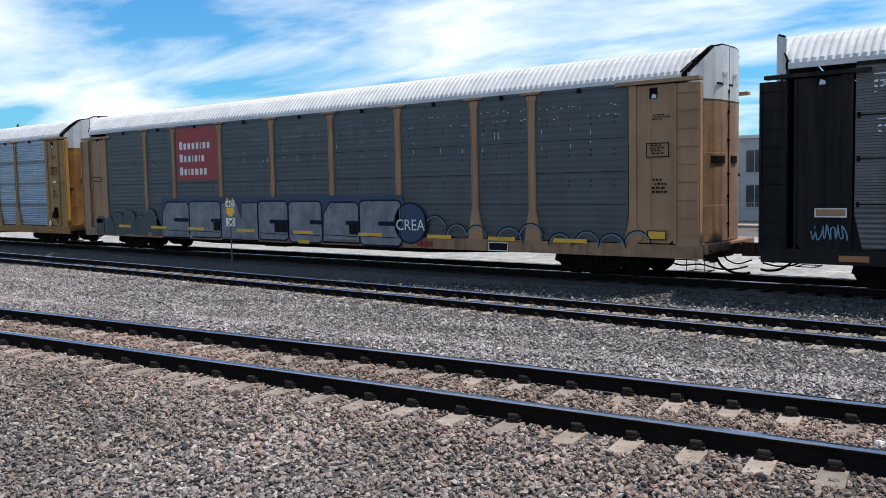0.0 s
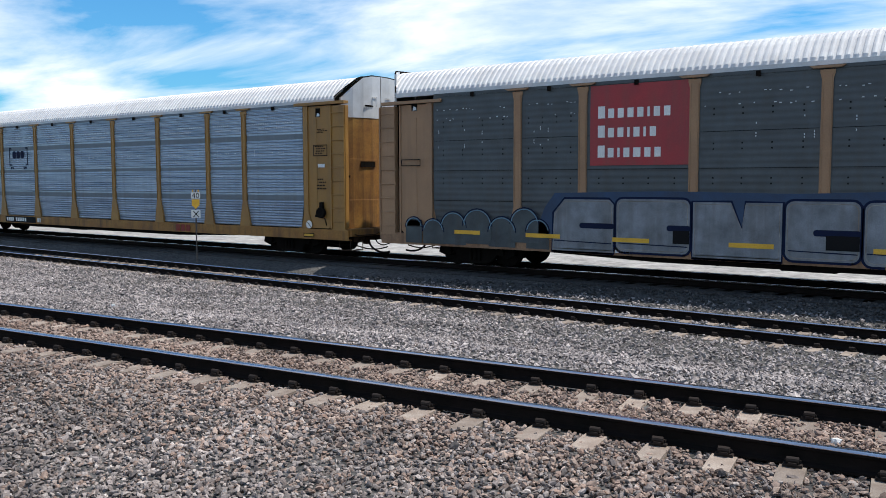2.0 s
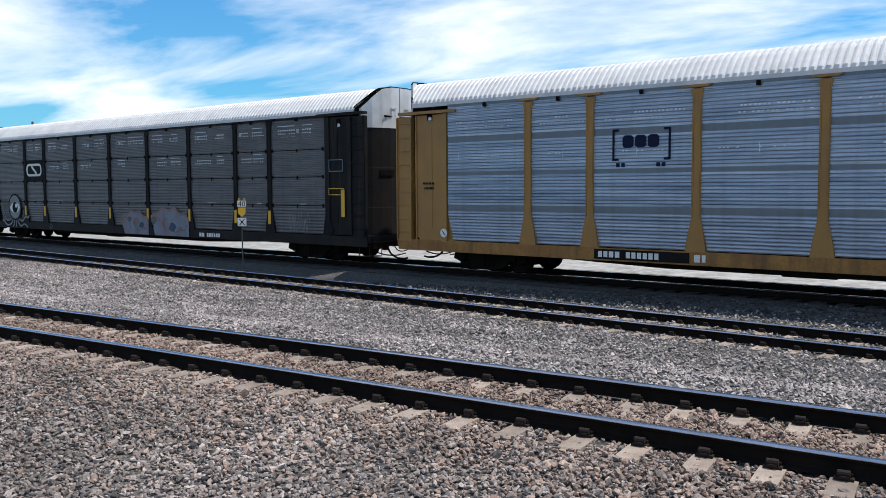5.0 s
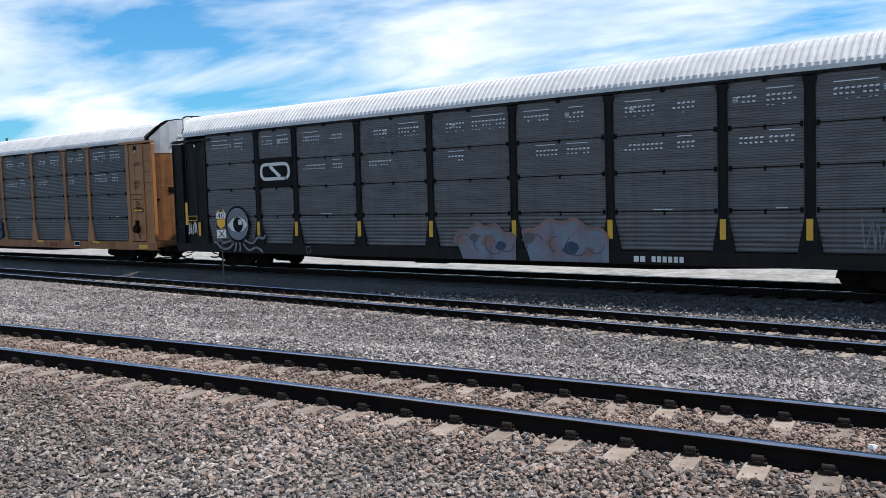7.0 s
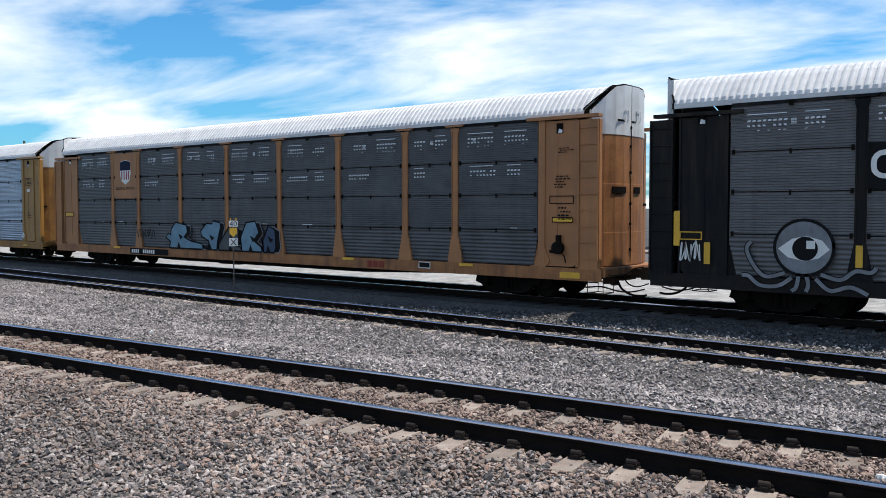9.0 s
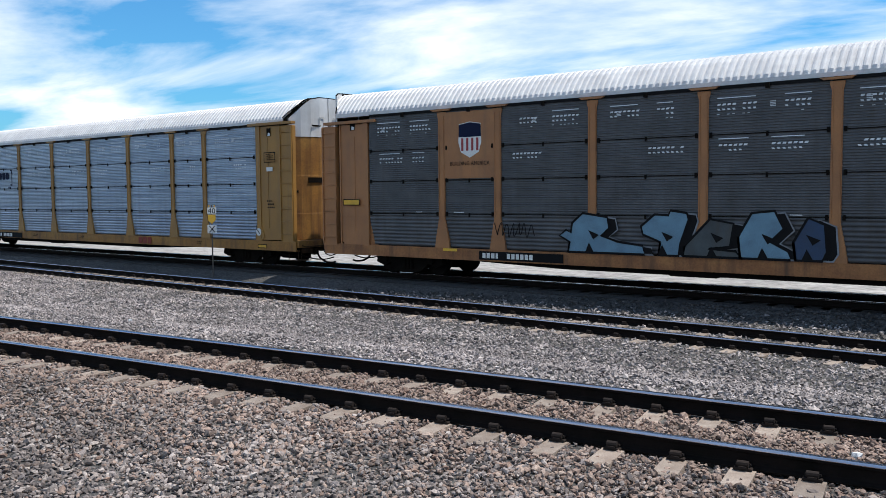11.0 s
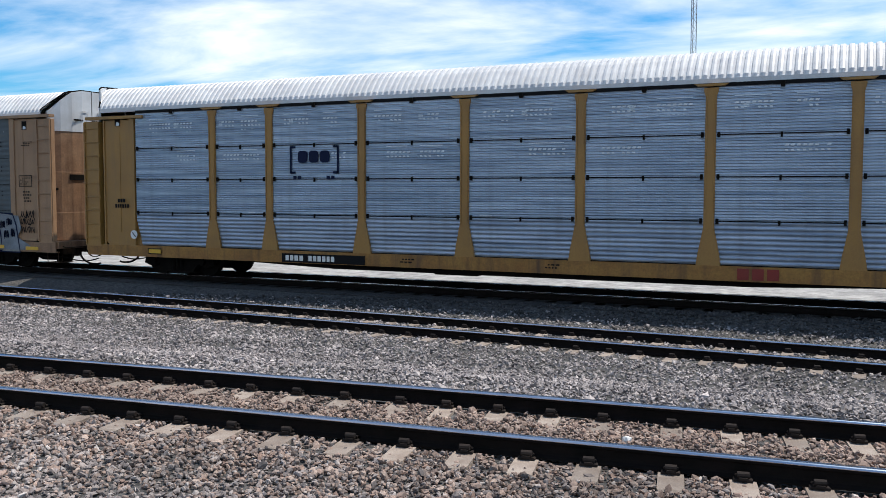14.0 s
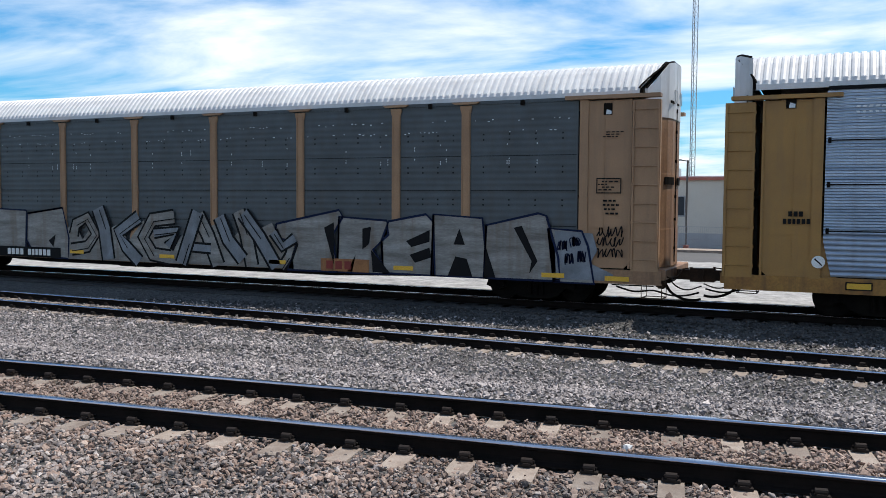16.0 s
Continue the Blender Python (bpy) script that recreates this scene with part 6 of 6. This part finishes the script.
def build_tree():
    rng = random.Random(21)
    t = thing("tree", "leafy green tree with a slender trunk", "tree", m=pose(-16.6, 63, -0.145))
    b = Build()
    b.tube([(0, 0, 0), (0.05, 0, 1.5), (-0.05, 0.05, 3.0), (0.0, 0, 4.6)], 0.14, 8)
    ends = []
    for k in range(9):
        a = 2 * math.pi * k / 9 + rng.uniform(-0.3, 0.3)
        z = rng.uniform(3.2, 4.6)
        l = rng.uniform(0.8, 1.5)
        e = (l * math.cos(a), l * math.sin(a), z + rng.uniform(0.8, 2.0))
        b.tube([(0, 0, z), (e[0] * 0.5, e[1] * 0.5, z + 0.5), e], 0.045, 5)
        ends.append(Vector(e))
    part("trunk", b.mesh("trunk", M["timber"]), t)
    v, f = [], []
    for k in range(2600):
        c = rng.choice(ends) + Vector((rng.gauss(0, 0.42), rng.gauss(0, 0.42), rng.gauss(0.1, 0.42)))
        q = Euler((rng.uniform(0, 6.3), rng.uniform(0, 6.3), rng.uniform(0, 6.3))).to_matrix()
        s = rng.uniform(0.06, 0.13)
        i = len(v)
        v += [c + q @ Vector(p) * s for p in ((-0.5, 0, 0), (0, -0.3, 0.08), (0.8, 0, 0), (0, 0.3, 0.08))]
        f.append((i, i + 1, i + 2, i + 3))
    part("crown", mesh("crown", v, f, M["leaf"]), t, "green crown of small leaves")


def build_pickup():
    t = thing("pickup_truck", "white pickup truck parked beside the road", "pickup truck", m=pose(-13.4, 46.4, -0.095))
    side = [(-2.6, 0.45), (2.5, 0.45), (2.6, 0.6), (2.58, 0.95), (2.4, 1.08), (1.25, 1.14), (0.6, 1.72), (-0.75, 1.76), (-0.95, 1.15), (-2.6, 1.15)]
    part("body", Build().prism(side, -0.92, 0.92).mesh("body", M["white"]), t)
    for y in (-0.925, 0.922):
        part("side_window", Build().prism([(-0.65, 1.2), (1.0, 1.2), (0.52, 1.64), (-0.62, 1.68)], y, y + 0.003).mesh("side_window", M["glass"]), t)
    part("bumper", Build().box(2.5, 2.72, -0.9, 0.9, 0.42, 0.62, 0.03).mesh("bumper", M["mast"]), t)
    for x in (-1.7, 1.65):
        for y in (-0.86, 0.86):
            w = part("wheel", shared("car_wheel", lambda: Build().cyl((0, 0, 0), (0, 1, 0), 0.37, 0.11, 20).mesh("tyre", M["under"])), t, "", Matrix.Translation((x, y, 0.37)))
            part("rim", shared("car_rim", lambda: Build().cyl((0, 0, 0), (0, 1, 0), 0.21, 0.116, 14).mesh("rim", M["mast"])), w)


# ---- broken stone ----
def stone_shapes(count, seed):
    """Jagged lumps: icosahedra with their corners pushed about."""
    rng = np.random.default_rng(seed)
    g = (1 + 5 ** 0.5) / 2
    base = np.array([(-1, g, 0), (1, g, 0), (-1, -g, 0), (1, -g, 0), (0, -1, g), (0, 1, g), (0, -1, -g), (0, 1, -g), (g, 0, -1), (g, 0, 1), (-g, 0, -1), (-g, 0, 1)]) / 1.902
    faces = np.array([(0, 11, 5), (0, 5, 1), (0, 1, 7), (0, 7, 10), (0, 10, 11), (1, 5, 9), (5, 11, 4), (11, 10, 2), (10, 7, 6), (7, 1, 8), (3, 9, 4), (3, 4, 2), (3, 2, 6), (3, 6, 8), (3, 8, 9), (4, 9, 5), (2, 4, 11), (6, 2, 10), (8, 6, 7), (9, 8, 1)])
    shapes = []
    for _ in range(count):
        s = base * (1 + rng.uniform(-0.40, 0.34, (12, 1))) * rng.uniform((0.8, 0.6, 0.45), (1.45, 1.05, 0.85))
        shapes.append(s)
    return np.array(shapes), faces


def octa_shapes(count, seed):
    rng = np.random.default_rng(seed)
    base = np.array([(1, 0, 0), (-1, 0, 0), (0, 1, 0), (0, -1, 0), (0, 0, 1), (0, 0, -1)], float)
    faces = np.array([(0, 2, 4), (2, 1, 4), (1, 3, 4), (3, 0, 4), (2, 0, 5), (1, 2, 5), (3, 1, 5), (0, 3, 5)])
    return np.array([(base + rng.uniform(-0.3, 0.3, (6, 3))) * rng.uniform((0.9, 0.7, 0.5), (1.3, 1.1, 0.9)) for _ in range(count)]), faces


def scatter(name, label, pts, size, key, fine, seed):
    """One mesh of many loose stones at pts (n x 3)."""
    rng = np.random.default_rng(seed)
    shapes, faces = stone_shapes(24, seed) if fine else octa_shapes(24, seed)
    n, k = len(pts), shapes.shape[1]
    q = rng.normal(size=(n, 4))
    q /= np.linalg.norm(q, axis=1, keepdims=True)
    w, x, y, z = q.T
    R = np.array([[1 - 2 * (y * y + z * z), 2 * (x * y - z * w), 2 * (x * z + y * w)], [2 * (x * y + z * w), 1 - 2 * (x * x + z * z), 2 * (y * z - x * w)], [2 * (x * z - y * w), 2 * (y * z + x * w), 1 - 2 * (x * x + y * y)]]).transpose(2, 0, 1)
    s = size * rng.lognormal(0.0, 0.28, n)
    v = np.einsum("nij,nkj->nki", R, shapes[rng.integers(0, 24, n)]) * s[:, None, None]
    v[:, :, 2] *= 0.85
    v += pts[:, None, :]
    f = (faces[None] + (np.arange(n) * k)[:, None, None]).reshape(-1, 3)
    me = bpy.data.meshes.new(name)
    me.vertices.add(n * k)
    me.vertices.foreach_set("co", v.reshape(-1).astype(np.float32))
    me.loops.add(len(f) * 3)
    me.loops.foreach_set("vertex_index", f.reshape(-1).astype(np.int32))
    me.polygons.add(len(f))
    me.polygons.foreach_set("loop_start", np.arange(0, len(f) * 3, 3, dtype=np.int32))
    me.materials.append(M[key])
    me.update(calc_edges=True)
    me.validate()
    me.shade_flat()
    return tagged(new(name, me), label, "ballast", kind="stuff")


def spread_points(n, s0, s1, d0, d1, seed, lift):
    """Points over a strip along the near track (s along it, d across), kept to the part of the yard that the clip looks on."""
    rng = np.random.default_rng(seed)
    s, d = rng.uniform(s0, s1, n), rng.uniform(d0, d1, n)
    x = NEAR0.x + E_S.x * s + E_D.x * d
    y = NEAR0.y + E_S.y * s + E_D.y * d
    keep = (x > -2.35 * y - 1.0) & (x < 0.09 * y + 0.8)
    s, d, x, y = s[keep], d[keep], x[keep], y[keep]
    z = np.array([level(a, b) for a, b in zip(x, y)]) + lift + rng.uniform(-0.022, 0.020, len(x))
    return np.stack([x, y, z], 1), d


def build_stones():
    p, d = spread_points(84000, -17, 3, -5.2, -0.0, 1, 0.0)
    clear = ~((d > -0.36) & near_tie_mask(p))
    p, d = p[clear], d[clear]
    rust = np.random.default_rng(2).random(len(d)) < np.clip((d + 2.8) / 3.6, 0.12, 0.7)
    scatter("near_ballast", "loose grey broken stone ballast", p[~rust], 0.0232, "stone", True, 5)
    scatter("near_ballast", "rust-tinged broken stone beside the rail", p[rust], 0.0235, "stone_brown", True, 6)
    p, d = spread_points(40000, -34, 3, 0.18, 1.54, 3, 0.0)
    over = (d > 0.42) & (d < 1.14)
    p[over, 2] += 0.012
    p = p[over | ~near_tie_mask(p)]
    scatter("track_ballast", "rust-brown broken stone between the rails", p, 0.022, "stone_brown", True, 7)
    p, d = spread_points(84000, -40, 4, 1.80, 6.0, 8, 0.0)
    scatter("middle_ballast", "grey broken stone between the tracks", p, 0.027, "stone_grey", False, 9)
    p, d = spread_points(78000, -70, 4, 5.9, 12.9, 10, 0.004)
    x, y = p[:, 0], p[:, 1]
    m = middle_off(x, y)
    along = x * math.cos(MID_TURN) + (y - MID_Y) * math.sin(MID_TURN)
    rail = np.minimum(np.abs(m), np.abs(m - 1.51))
    on_tie = (np.min(np.abs(along[:, None] - np.array(MIDDLE_TIES)[None, :]), axis=1) < 0.125) & (rail < 0.36) & (m > -0.42)
    p = p[((rail > 0.10) | (m > 1.60)) & (~(on_tie & (m < 1.62)) | (np.random.default_rng(3).random(len(y)) < 0.10))]
    # stones past here get the shade-darkened colour, with a loose edge
    shade_zone = p[:, 1] + np.random.default_rng(4).normal(0, 0.25, len(p)) > 18.4
    scatter("far_ballast", "grey broken stone round the middle track", p[~shade_zone], 0.031, "stone_grey", False, 11)
    scatter("oily_ballast", "broken stone beside the far track, darkened for the train's shade", p[shade_zone], 0.031, "stone_shade", False, 12)
    # single stones lying nearest
    shapes, faces = stone_shapes(12, 77)
    meshes = [mesh("ballast_stone", q * 0.027, [tuple(int(i) for i in t) for t in faces], M["stone"]) for q in shapes]
    rng = random.Random(31)
    ground = bpy.data.objects["ground"]
    for k in range(290):
        x = rng.uniform(-6.5, -0.6)
        y = rng.uniform(3.9, 5.6)
        part("ballast_stone", meshes[k % 12], ground, "", pose(x, y, level(x, y) + 0.016, rng.uniform(0, 360), rng.uniform(0, 360), rng.uniform(0, 360)))
    for x, y, z, r in ((-14.31, 9.06, None, 2.0), (-1.79, 7.95, None, 1.8)):
        q = new("pale_stone", mesh("pale_stone", shapes[0] * 0.030 * r, [tuple(int(i) for i in t) for t in faces], M["mark_white"]))
        q.location = (x, y, level(x, y) + 0.03)
        tagged(q, "single pale stone lying on the ballast", "stone")


def near_tie_mask(p):
    s = (p[:, 0] - NEAR0.x) * E_S.x + (p[:, 1] - NEAR0.y) * E_S.y
    d = (p[:, 0] - NEAR0.x) * E_D.x + (p[:, 1] - NEAR0.y) * E_D.y
    t = s + d * math.tan(radians(4.4))
    near = np.min(np.abs(t[:, None] - np.array(NEAR_TIES)[None, :]), axis=1) < 0.115
    return near & (np.random.default_rng(12).random(len(t)) > 0.10)


build_dressing()
RACK[0] = 1.0
build_sign()
build_background()
build_stones()
motions()
